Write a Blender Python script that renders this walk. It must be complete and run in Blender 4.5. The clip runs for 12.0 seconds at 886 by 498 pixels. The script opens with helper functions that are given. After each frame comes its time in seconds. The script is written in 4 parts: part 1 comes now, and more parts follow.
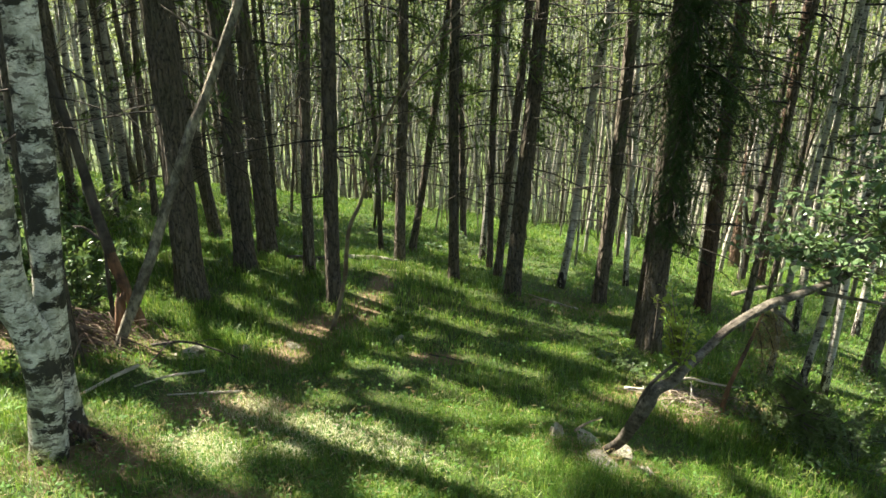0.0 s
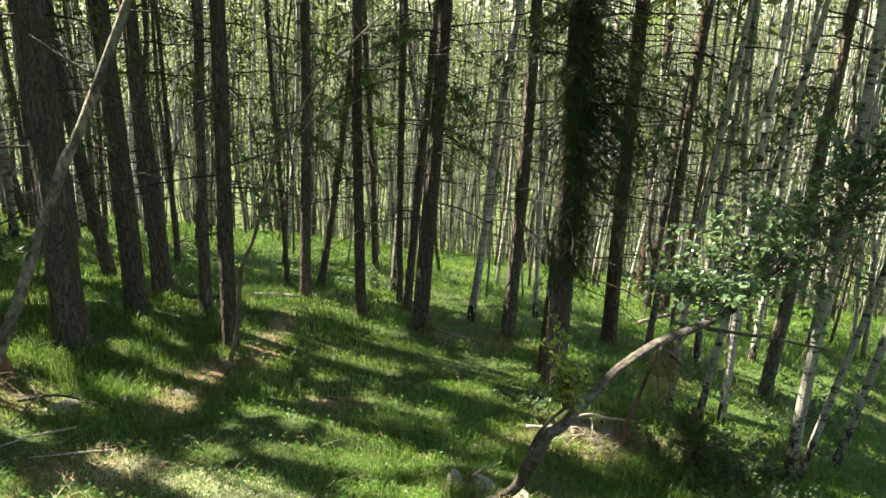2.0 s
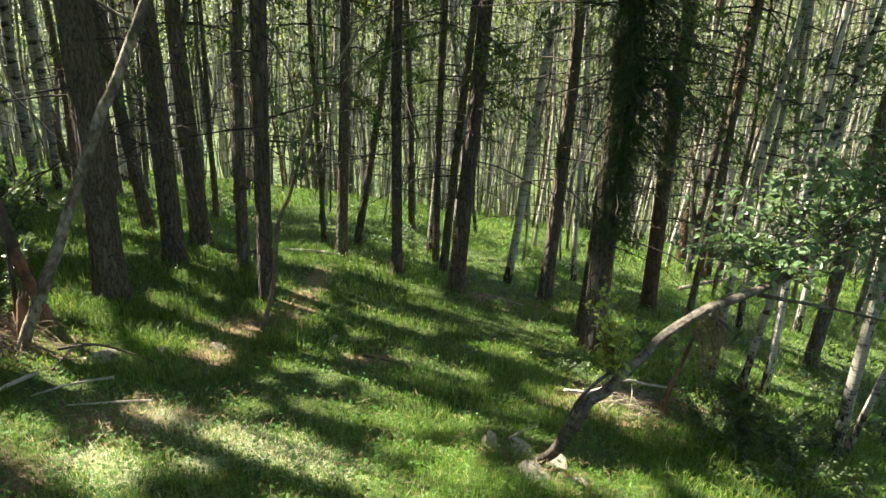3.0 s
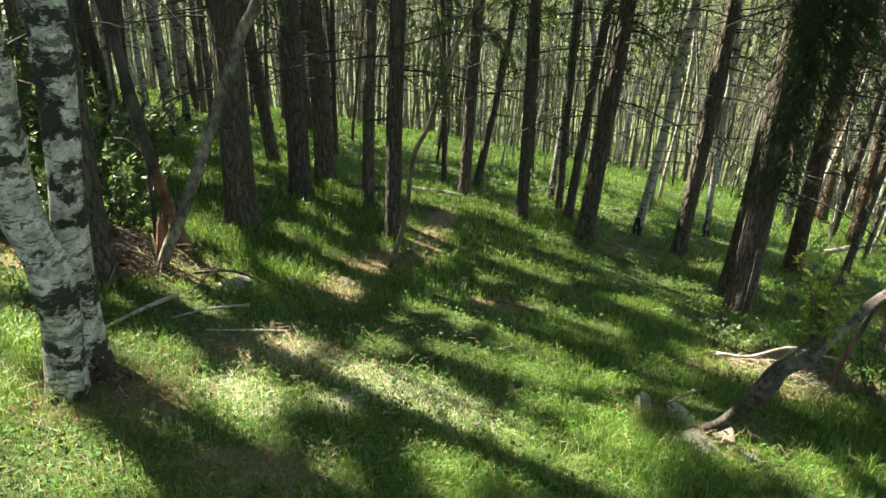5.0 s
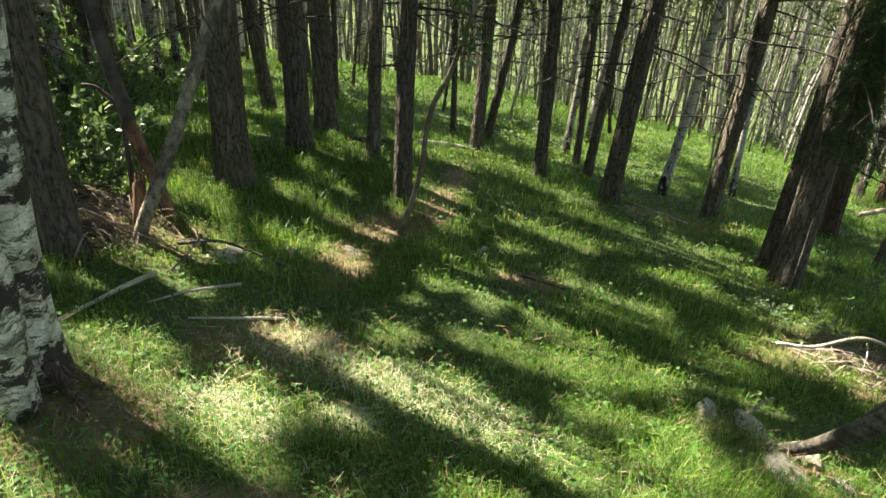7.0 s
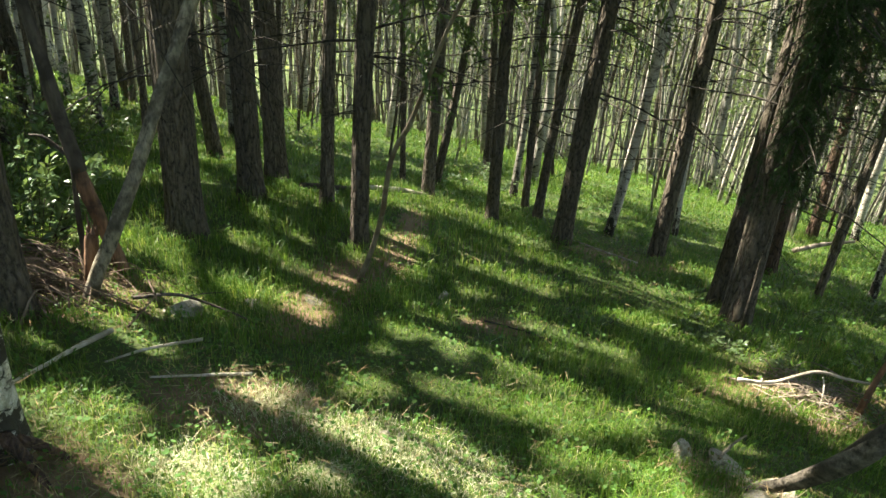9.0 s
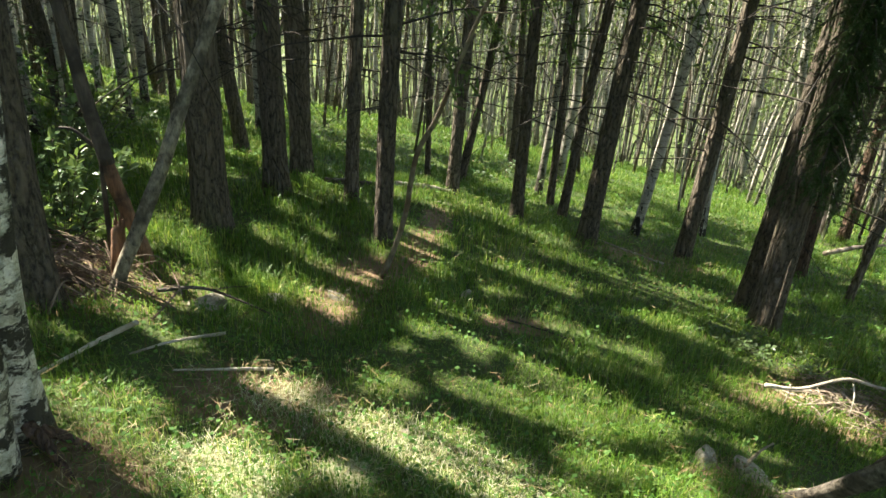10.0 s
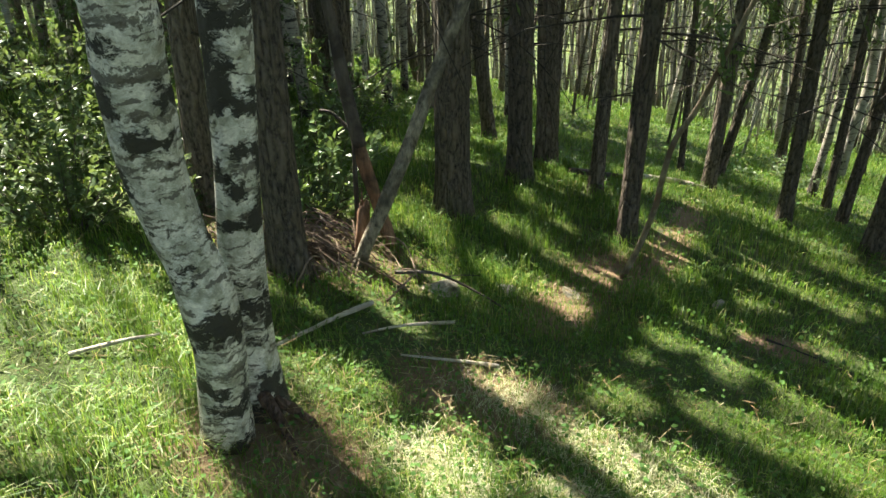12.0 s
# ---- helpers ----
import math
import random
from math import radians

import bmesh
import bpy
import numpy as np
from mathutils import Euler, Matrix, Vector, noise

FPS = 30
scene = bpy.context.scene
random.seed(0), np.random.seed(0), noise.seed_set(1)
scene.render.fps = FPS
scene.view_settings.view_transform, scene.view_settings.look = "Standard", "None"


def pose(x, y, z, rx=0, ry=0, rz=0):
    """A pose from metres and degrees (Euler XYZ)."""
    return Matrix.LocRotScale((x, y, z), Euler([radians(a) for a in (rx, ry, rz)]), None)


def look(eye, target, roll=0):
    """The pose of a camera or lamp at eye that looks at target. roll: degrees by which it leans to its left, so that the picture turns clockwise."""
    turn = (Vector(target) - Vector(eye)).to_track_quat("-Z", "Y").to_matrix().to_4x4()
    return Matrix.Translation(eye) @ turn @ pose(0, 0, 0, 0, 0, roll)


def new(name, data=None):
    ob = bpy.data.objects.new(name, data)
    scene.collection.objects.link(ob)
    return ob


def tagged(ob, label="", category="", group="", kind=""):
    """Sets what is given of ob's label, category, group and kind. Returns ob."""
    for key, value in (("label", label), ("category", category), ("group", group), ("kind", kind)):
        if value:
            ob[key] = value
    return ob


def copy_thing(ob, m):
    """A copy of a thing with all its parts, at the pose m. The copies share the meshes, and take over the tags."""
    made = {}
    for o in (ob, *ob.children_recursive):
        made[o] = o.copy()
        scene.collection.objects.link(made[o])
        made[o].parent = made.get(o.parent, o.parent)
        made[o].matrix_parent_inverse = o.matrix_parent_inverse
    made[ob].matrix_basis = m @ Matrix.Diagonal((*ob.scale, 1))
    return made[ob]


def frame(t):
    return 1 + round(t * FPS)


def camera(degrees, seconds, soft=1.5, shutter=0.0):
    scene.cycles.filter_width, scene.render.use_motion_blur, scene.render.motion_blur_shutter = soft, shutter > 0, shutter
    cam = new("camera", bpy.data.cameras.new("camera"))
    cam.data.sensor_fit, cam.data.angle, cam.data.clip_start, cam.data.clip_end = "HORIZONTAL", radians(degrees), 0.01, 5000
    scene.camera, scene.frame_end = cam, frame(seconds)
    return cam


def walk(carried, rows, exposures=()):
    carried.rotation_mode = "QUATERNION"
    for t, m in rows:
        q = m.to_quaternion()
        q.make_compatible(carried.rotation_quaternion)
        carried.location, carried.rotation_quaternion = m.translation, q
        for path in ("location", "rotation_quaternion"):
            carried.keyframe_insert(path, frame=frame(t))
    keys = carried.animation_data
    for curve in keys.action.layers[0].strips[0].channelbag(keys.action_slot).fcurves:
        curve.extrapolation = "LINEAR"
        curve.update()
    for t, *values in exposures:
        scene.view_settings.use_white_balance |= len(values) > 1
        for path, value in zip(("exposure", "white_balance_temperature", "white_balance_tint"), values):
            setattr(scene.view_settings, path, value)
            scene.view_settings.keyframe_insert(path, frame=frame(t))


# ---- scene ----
cam = camera(63.6, 12.0)

PATH = [
    (0, (0.0, 0.0, 1.65), (0.0, 1.879, 0.966), 0.6),
    (0.5, (0.126, 0.086, 1.667), (0.162, 1.963, 0.976), 0.7),
    (1, (0.154, 0.104, 1.703), (0.275, 1.995, 1.062), 1.0),
    (1.5, (0.155, 0.118, 1.681), (0.348, 2.008, 1.057), 1.4),
    (2, (0.167, 0.127, 1.678), (0.387, 2.021, 1.075), 1.9),
    (2.5, (0.153, 0.175, 1.656), (0.298, 2.071, 1.035), 1.8),
    (3, (0.154, 0.24, 1.614), (0.276, 2.106, 0.907), 2.2),
    (3.5, (0.159, 0.297, 1.564), (0.24, 2.131, 0.77), 2.5),
    (3.7, (0.152, 0.327, 1.516), (0.121, 2.144, 0.68), 1.7),
    (5.3, (-0.133, 0.631, 1.426), (-0.316, 2.429, 0.57), 2.0),
    (5.5, (-0.135, 0.718, 1.424), (-0.339, 2.494, 0.528), 2.0),
    (6, (-0.214, 0.809, 1.394), (-0.308, 2.626, 0.563), 3.7),
    (6.5, (-0.333, 0.927, 1.331), (-0.372, 2.74, 0.488), 4.5),
    (7, (-0.294, 1.103, 1.282), (-0.426, 2.841, 0.301), 2.9),
    (7.5, (-0.302, 1.142, 1.305), (-0.425, 2.919, 0.395), 2.5),
    (7.7, (-0.342, 1.12, 1.313), (-0.433, 2.918, 0.444), 2.4),
    (9.3, (-0.426, 1.135, 1.278), (-0.401, 2.938, 0.412), 3.9),
    (9.5, (-0.427, 1.145, 1.283), (-0.415, 2.948, 0.418), 4.1),
    (10, (-0.425, 1.154, 1.281), (-0.468, 2.949, 0.4), 3.9),
    (10.5, (-0.463, 1.15, 1.263), (-0.663, 2.954, 0.424), 3.0),
    (11, (-0.502, 1.186, 1.257), (-0.941, 2.969, 0.463), 2.7),
    (11.5, (-0.439, 1.334, 1.177), (-1.097, 2.988, 0.265), -0.4),
    (12, (-0.459, 1.366, 1.197), (-1.144, 3.006, 0.279), -1.5),
]
walk(cam, [(t, look(eye, target, roll)) for t, eye, target, roll in PATH], [(0.0, 2.89, 7050, 7), (12.0, 2.89, 7050, 7)])

# ---- world and sun ----
SUN_ELEV = 50.0
SUN_AZ = Vector((-0.875, 0.484, 0)).normalized()          # level direction towards the sun
TO_SUN = np.array([SUN_AZ.x * math.cos(radians(SUN_ELEV)), SUN_AZ.y * math.cos(radians(SUN_ELEV)), math.sin(radians(SUN_ELEV))])
world = bpy.data.worlds.new("sky")
scene.world = world
world.use_nodes = True
wn = world.node_tree
sky = wn.nodes.new("ShaderNodeTexSky")
sky.sky_type, sky.sun_disc = "NISHITA", False
sky.sun_elevation, sky.sun_rotation = radians(SUN_ELEV), math.atan2(SUN_AZ.x, SUN_AZ.y)
wn.links.new(sky.outputs[0], wn.nodes["Background"].inputs[0])
wn.nodes["Background"].inputs[1].default_value = 0.088
sun = new("sun", bpy.data.lights.new("sun", "SUN"))
sun.data.energy, sun.data.angle, sun.data.color = 4.8, radians(0.53), (1.0, 0.95, 0.86)
sun.matrix_world = look((0, 0, 30), Vector((0, 0, 30)) - Vector(TO_SUN))
scene.view_settings.exposure = 2.89

# ---- materials ----


def material(name, rough=0.8):
    m = bpy.data.materials.new(name)
    m.use_nodes = True
    t = m.node_tree
    b = t.nodes["Principled BSDF"]
    b.inputs["Roughness"].default_value = rough
    b.inputs["Specular IOR Level"].default_value = 0.25
    return m, t, b


def node(t, kind, **values):
    n = t.nodes.new(kind)
    for key, value in values.items():
        n.inputs[key.replace("_", " ")].default_value = value
    return n


def coords(t, scale, source="Object"):
    tc, mp = t.nodes.new("ShaderNodeTexCoord"), t.nodes.new("ShaderNodeMapping")
    mp.inputs["Scale"].default_value = scale
    t.links.new(tc.outputs[source], mp.inputs["Vector"])
    return mp.outputs[0]


def noise_node(t, scale, vector, detail=4.0, rough=0.6):
    n = node(t, "ShaderNodeTexNoise", Scale=scale, Detail=detail, Roughness=rough)
    t.links.new(vector, n.inputs["Vector"])
    return n.outputs["Fac"]


def ramp(t, fac, *stops):
    r = t.nodes.new("ShaderNodeValToRGB")
    e = r.color_ramp.elements
    while len(e) < len(stops):
        e.new(0.5)
    for el, (at, c) in zip(e, stops):
        el.position, el.color = at, (*(c if isinstance(c, tuple) else (c, c, c)), 1)
    t.links.new(fac, r.inputs[0])
    return r.outputs[0]


def mix(t, fac, a, b, blend="MIX"):
    m = t.nodes.new("ShaderNodeMix")
    m.data_type, m.blend_type = "RGBA", blend
    for socket, v in ((m.inputs[0], fac), (m.inputs[6], a), (m.inputs[7], b)):
        if isinstance(v, tuple):
            socket.default_value = (*v, 1)
        elif isinstance(v, float):
            socket.default_value = v
        else:
            t.links.new(v, socket)
    return m.outputs[2]


def bump(t, b, height, strength, distance):
    n = node(t, "ShaderNodeBump", Strength=strength, Distance=distance)
    t.links.new(height, n.inputs["Height"])
    t.links.new(n.outputs[0], b.inputs["Normal"])


def conifer_bark(name, dark, light, moss=(0.05, 0.06, 0.025)):
    m, t, b = material(name, 0.95)
    info = t.nodes.new("ShaderNodeObjectInfo")
    v = coords(t, (1, 1, 0.24))
    plates = node(t, "ShaderNodeTexVoronoi", Scale=24.0)
    plates.feature = "DISTANCE_TO_EDGE"
    wob = t.nodes.new("ShaderNodeVectorMath")
    wob.operation = "ADD"
    n1 = node(t, "ShaderNodeTexNoise", Scale=9.0, Detail=3.0)
    t.links.new(v, n1.inputs["Vector"])
    sc = t.nodes.new("ShaderNodeVectorMath")
    sc.operation = "SCALE"
    sc.inputs["Scale"].default_value = 0.13
    t.links.new(n1.outputs["Color"], sc.inputs[0])
    t.links.new(v, wob.inputs[0])
    t.links.new(sc.outputs[0], wob.inputs[1])
    t.links.new(wob.outputs[0], plates.inputs["Vector"])
    crack = ramp(t, plates.outputs["Distance"], (0.02, 0.0), (0.30, 1.0))
    fine = noise_node(t, 60.0, coords(t, (1, 1, 0.5)), 5.0, 0.7)
    big = noise_node(t, 2.3, coords(t, (1, 1, 0.6)), 3.0)
    c = mix(t, crack, dark, light)
    c = mix(t, ramp(t, fine, (0.35, 0.0), (0.7, 1.0)), c, tuple(x * 1.35 for x in light), "MIX")
    c = mix(t, ramp(t, big, (0.52, 0.0), (0.72, 0.55)), c, moss)
    hsv = node(t, "ShaderNodeHueSaturation")
    ma = t.nodes.new("ShaderNodeMapRange")
    ma.inputs[3].default_value, ma.inputs[4].default_value = 0.75, 1.3
    t.links.new(info.outputs["Random"], ma.inputs[0])
    t.links.new(ma.outputs[0], hsv.inputs["Value"])
    t.links.new(c, hsv.inputs["Color"])
    t.links.new(hsv.outputs[0], b.inputs["Base Color"])
    h = mix(t, 0.35, crack, fine)
    bump(t, b, h, 1.0, 0.035)
    return m


def birch_bark(name, vary=False, white=(0.58, 0.54, 0.45), band_at=0.54, blotch_at=0.535, foot=0.35, scar=(6, 6, 8), stain_col=(0.27, 0.255, 0.20)):
    m, t, b = material(name, 0.7)
    lines = noise_node(t, 1.0, coords(t, (9, 9, 95)), 3.0, 0.65)
    bands = noise_node(t, 1.0, coords(t, (3.2, 3.2, 15)), 5.0, 0.7)
    blotch = noise_node(t, 1.0, coords(t, scar), 7.0, 0.72)
    stain = noise_node(t, 7.0, coords(t, (1, 1, 1.6)), 6.0, 0.7)
    grain = noise_node(t, 1.0, coords(t, (40, 40, 160)), 3.0)
    c = mix(t, ramp(t, stain, (0.38, 0.0), (0.68, 0.85)), white, stain_col)
    c = mix(t, ramp(t, grain, (0.42, 0.0), (0.66, 0.6)), c, (0.26, 0.22, 0.17))
    k1 = ramp(t, lines, (band_at + 0.04, 0.0), (band_at + 0.09, 0.85))
    k2 = ramp(t, bands, (band_at - 0.01, 0.0), (band_at + 0.05, 0.95))
    k3 = ramp(t, blotch, (blotch_at, 0.0), (blotch_at + 0.05, 0.95))
    c = mix(t, k1, c, (0.06, 0.05, 0.045))
    c = mix(t, k2, c, (0.018, 0.016, 0.014))
    c = mix(t, k3, c, (0.014, 0.013, 0.011))
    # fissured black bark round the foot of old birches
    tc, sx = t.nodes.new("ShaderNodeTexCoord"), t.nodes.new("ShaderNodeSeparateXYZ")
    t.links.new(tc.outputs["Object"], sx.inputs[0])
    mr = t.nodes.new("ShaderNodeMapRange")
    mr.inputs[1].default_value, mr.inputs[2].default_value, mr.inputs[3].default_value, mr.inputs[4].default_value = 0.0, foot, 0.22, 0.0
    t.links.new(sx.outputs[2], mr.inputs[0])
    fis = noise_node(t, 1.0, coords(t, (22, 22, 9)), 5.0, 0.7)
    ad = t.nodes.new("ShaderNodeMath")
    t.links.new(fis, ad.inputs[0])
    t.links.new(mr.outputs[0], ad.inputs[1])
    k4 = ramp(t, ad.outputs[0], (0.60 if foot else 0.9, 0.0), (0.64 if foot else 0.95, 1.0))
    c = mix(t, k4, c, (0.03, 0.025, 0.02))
    if vary:
        geo, mv = t.nodes.new("ShaderNodeNewGeometry"), t.nodes.new("ShaderNodeMapRange")
        mv.inputs[3].default_value, mv.inputs[4].default_value = 0.22, 1.25
        t.links.new(geo.outputs["Random Per Island"], mv.inputs[0])
        hsv = node(t, "ShaderNodeHueSaturation")
        t.links.new(mv.outputs[0], hsv.inputs["Value"])
        t.links.new(c, hsv.inputs["Color"])
        c = hsv.outputs[0]
    t.links.new(c, b.inputs["Base Color"])
    h = mix(t, 0.5, k2, k4)
    h = mix(t, 0.5, h, grain)
    bump(t, b, mix(t, 0.4, h, stain), 1.0, 0.025)
    return m


def scarred_birch_bark(name):
    """Old birch: chalky white skin, grey lichen, short dark lenticels, broad black scars with ragged edges and a fissured foot."""
    m, t, b = material(name, 0.75)
    warp = t.nodes.new("ShaderNodeVectorMath")
    warp.operation = "ADD"
    wn_ = node(t, "ShaderNodeTexNoise", Scale=11.0, Detail=5.0, Roughness=0.7)
    tc = t.nodes.new("ShaderNodeTexCoord")
    t.links.new(tc.outputs["Object"], wn_.inputs["Vector"])
    sc = t.nodes.new("ShaderNodeVectorMath")
    sc.operation = "SCALE"
    sc.inputs["Scale"].default_value = 0.07
    t.links.new(wn_.outputs["Color"], sc.inputs[0])
    t.links.new(tc.outputs["Object"], warp.inputs[0])
    t.links.new(sc.outputs[0], warp.inputs[1])

    def at_scale(x, y, z):
        mp = t.nodes.new("ShaderNodeMapping")
        mp.inputs["Scale"].default_value = (x, y, z)
        t.links.new(warp.outputs[0], mp.inputs["Vector"])
        return mp.outputs[0]

    scars = noise_node(t, 1.0, at_scale(7.0, 7.0, 11.0), 3.0, 0.5)
    rings = noise_node(t, 1.0, at_scale(2.0, 2.0, 24), 2.0, 0.5)
    dashes = noise_node(t, 1.0, at_scale(15, 15, 70), 2.0, 0.5)
    lichen = noise_node(t, 13.0, at_scale(1, 1, 1), 5.0, 0.7)
    skin = noise_node(t, 55.0, at_scale(1, 1, 2.2), 5.0, 0.7)
    c = mix(t, ramp(t, skin, (0.36, 0.0), (0.66, 1.0)), (0.72, 0.68, 0.58), (0.40, 0.37, 0.30))
    c = mix(t, ramp(t, lichen, (0.43, 0.0), (0.62, 0.9)), c, (0.20, 0.195, 0.135))
    k1 = ramp(t, dashes, (0.58, 0.0), (0.62, 0.9))
    k2 = ramp(t, mix(t, 0.4, rings, skin), (0.54, 0.0), (0.585, 0.85))
    rag = t.nodes.new("ShaderNodeMath")
    rag.operation = "MULTIPLY_ADD"
    rag.inputs[1].default_value = 0.35
    t.links.new(skin, rag.inputs[0])
    t.links.new(scars, rag.inputs[2])
    k3 = ramp(t, rag.outputs[0], (0.705, 0.0), (0.745, 0.98))
    c = mix(t, k1, c, (0.10, 0.085, 0.065))
    c = mix(t, k2, c, (0.075, 0.065, 0.048))
    c = mix(t, k3, c, mix(t, skin, (0.010, 0.009, 0.007), (0.05, 0.045, 0.032)))
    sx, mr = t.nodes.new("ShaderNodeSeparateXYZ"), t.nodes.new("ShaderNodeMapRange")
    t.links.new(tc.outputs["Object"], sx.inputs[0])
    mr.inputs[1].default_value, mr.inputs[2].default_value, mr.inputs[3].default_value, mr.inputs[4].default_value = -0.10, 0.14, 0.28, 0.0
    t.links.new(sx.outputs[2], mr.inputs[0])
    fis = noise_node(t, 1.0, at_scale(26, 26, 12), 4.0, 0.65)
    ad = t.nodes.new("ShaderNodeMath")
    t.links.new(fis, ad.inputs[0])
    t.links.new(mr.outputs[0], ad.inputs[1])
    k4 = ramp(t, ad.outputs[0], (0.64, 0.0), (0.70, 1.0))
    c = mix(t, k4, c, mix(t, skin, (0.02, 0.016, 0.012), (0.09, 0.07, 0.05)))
    t.links.new(c, b.inputs["Base Color"])
    bump(t, b, mix(t, 0.45, mix(t, 0.5, k3, k4), mix(t, 0.5, skin, lichen)), 1.0, 0.02)
    return m


def leafy(name, a, b_col, glow=0.5, rough=0.5, clear=None):
    """A leaf: each blade takes its own tint between two colours; light passes through it."""
    m, t, b = material(name, rough)
    geo = t.nodes.new("ShaderNodeNewGeometry")
    c = ramp(t, geo.outputs["Random Per Island"], (0.0, a), (0.75, b_col), (1.0, clear or b_col))
    big = noise_node(t, 0.9, coords(t, (1, 1, 1)), 3.0)
    c2 = mix(t, ramp(t, big, (0.35, 0.0), (0.7, 0.6)), c, tuple(x * y for x, y in zip(a, (0.9, 0.85, 0.7))))
    t.links.new(c2, b.inputs["Base Color"])
    tr = t.nodes.new("ShaderNodeBsdfTranslucent")
    warm = mix(t, 1.0, c2, (1.0, 1.0, 0.6), "MULTIPLY")
    brighter = mix(t, 0.16, warm, (0.38, 0.48, 0.12))
    t.links.new(brighter, tr.inputs[0])
    ms = node(t, "ShaderNodeMixShader", Fac=glow)
    t.links.new(b.outputs[0], ms.inputs[1])
    t.links.new(tr.outputs[0], ms.inputs[2])
    t.links.new(ms.outputs[0], t.nodes["Material Output"].inputs[0])
    return m


def wood(name, a, b_col, scale=(30, 30, 4), rough=0.85, patches=None):
    m, t, b = material(name, rough)
    n = noise_node(t, 1.0, coords(t, scale), 5.0, 0.7)
    big = noise_node(t, 5.0, coords(t, (1, 1, 1)), 4.0)
    c = mix(t, ramp(t, n, (0.34, 0.0), (0.66, 1.0)), a, b_col)
    c = mix(t, ramp(t, big, (0.47, 0.0), (0.60, 0.85)), c, patches or tuple(0.55 * x for x in a))
    t.links.new(c, b.inputs["Base Color"])
    bump(t, b, n, 1.0, 0.02)
    return m


BARK = conifer_bark("conifer_bark", (0.011, 0.009, 0.0075), (0.120, 0.098, 0.074))
BARK_RED = conifer_bark("reddish_bark", (0.020, 0.013, 0.010), (0.105, 0.066, 0.046))
BIRCH_OLD = scarred_birch_bark("old_birch_bark")
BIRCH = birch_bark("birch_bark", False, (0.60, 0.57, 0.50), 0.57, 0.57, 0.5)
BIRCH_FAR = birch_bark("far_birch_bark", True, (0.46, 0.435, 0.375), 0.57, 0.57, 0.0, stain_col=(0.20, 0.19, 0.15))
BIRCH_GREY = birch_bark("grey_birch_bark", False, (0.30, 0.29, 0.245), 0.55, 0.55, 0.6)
POLE = wood("lichened_pole_bark", (0.045, 0.038, 0.028), (0.30, 0.26, 0.19), (34, 34, 16), patches=(0.045, 0.038, 0.028))
SAPWOOD = wood("sapling_bark", (0.10, 0.083, 0.057), (0.24, 0.205, 0.145), patches=(0.09, 0.06, 0.038))
ARM_BARK = wood("smooth_grey_bark", (0.020, 0.016, 0.012), (0.19, 0.165, 0.13), (26, 26, 26), patches=(0.045, 0.036, 0.028))
SNAGWOOD = wood("broken_red_wood", (0.09, 0.047, 0.028), (0.25, 0.145, 0.09), patches=(0.035, 0.026, 0.02))
BRANCH = wood("dead_branch_bark", (0.025, 0.021, 0.017), (0.07, 0.058, 0.047))
TWIG = wood("twig_bark", (0.05, 0.041, 0.034), (0.105, 0.088, 0.073))
PALE_TWIG = wood("weathered_stick", (0.34, 0.30, 0.24), (0.52, 0.47, 0.39), patches=(0.22, 0.19, 0.15))
BRUSHWOOD = wood("dry_brushwood", (0.13, 0.09, 0.065), (0.24, 0.18, 0.135))
PALE_BRUSH = wood("bleached_brushwood", (0.19, 0.15, 0.115), (0.34, 0.28, 0.215))
NEEDLE = leafy("conifer_needles", (0.018, 0.040, 0.012), (0.035, 0.075, 0.022), 0.25)
BOUGH_NEEDLE = leafy("bough_needles", (0.045, 0.08, 0.025), (0.10, 0.15, 0.045), 0.42, clear=(0.16, 0.21, 0.08))
YOUNG_NEEDLE = leafy("young_needles", (0.05, 0.09, 0.03), (0.11, 0.15, 0.05), 0.3)
CANOPY = leafy("canopy_leaves", (0.05, 0.10, 0.02), (0.10, 0.17, 0.03), 0.45)
LEAF_FAR = leafy("birch_leaves", (0.060, 0.080, 0.034), (0.115, 0.142, 0.064), 0.42, clear=(0.26, 0.28, 0.18))
LEAF_NEAR = leafy("broad_leaves", (0.055, 0.105, 0.042), (0.12, 0.18, 0.085), 0.33, 0.3)
LEAF_SHRUB = leafy("shrub_leaves", (0.045, 0.085, 0.032), (0.11, 0.155, 0.07), 0.34, 0.33)
LEAF_LIME = leafy("young_leaves", (0.15, 0.22, 0.04), (0.30, 0.35, 0.07), 0.45, 0.45)
GRASS = leafy("grass_blades", (0.045, 0.118, 0.014), (0.140, 0.262, 0.036), 0.42, 0.42, clear=(0.40, 0.42, 0.15))
HERB = leafy("ground_herbs", (0.04, 0.105, 0.022), (0.09, 0.185, 0.045), 0.4, 0.75)
RUST = leafy("rusty_needles", (0.14, 0.06, 0.025), (0.27, 0.13, 0.05), 0.2, 0.8)
# dry straw tone raised to whiten the sunlit patches
SUN_STRAW = leafy("sunlit_straw", (0.28, 0.30, 0.15), (0.60, 0.58, 0.43), 0.22, 0.75)
DRY = leafy("dry_grass_and_needles", (0.13, 0.078, 0.04), (0.29, 0.23, 0.125), 0.15, 0.85, clear=(0.44, 0.40, 0.26))


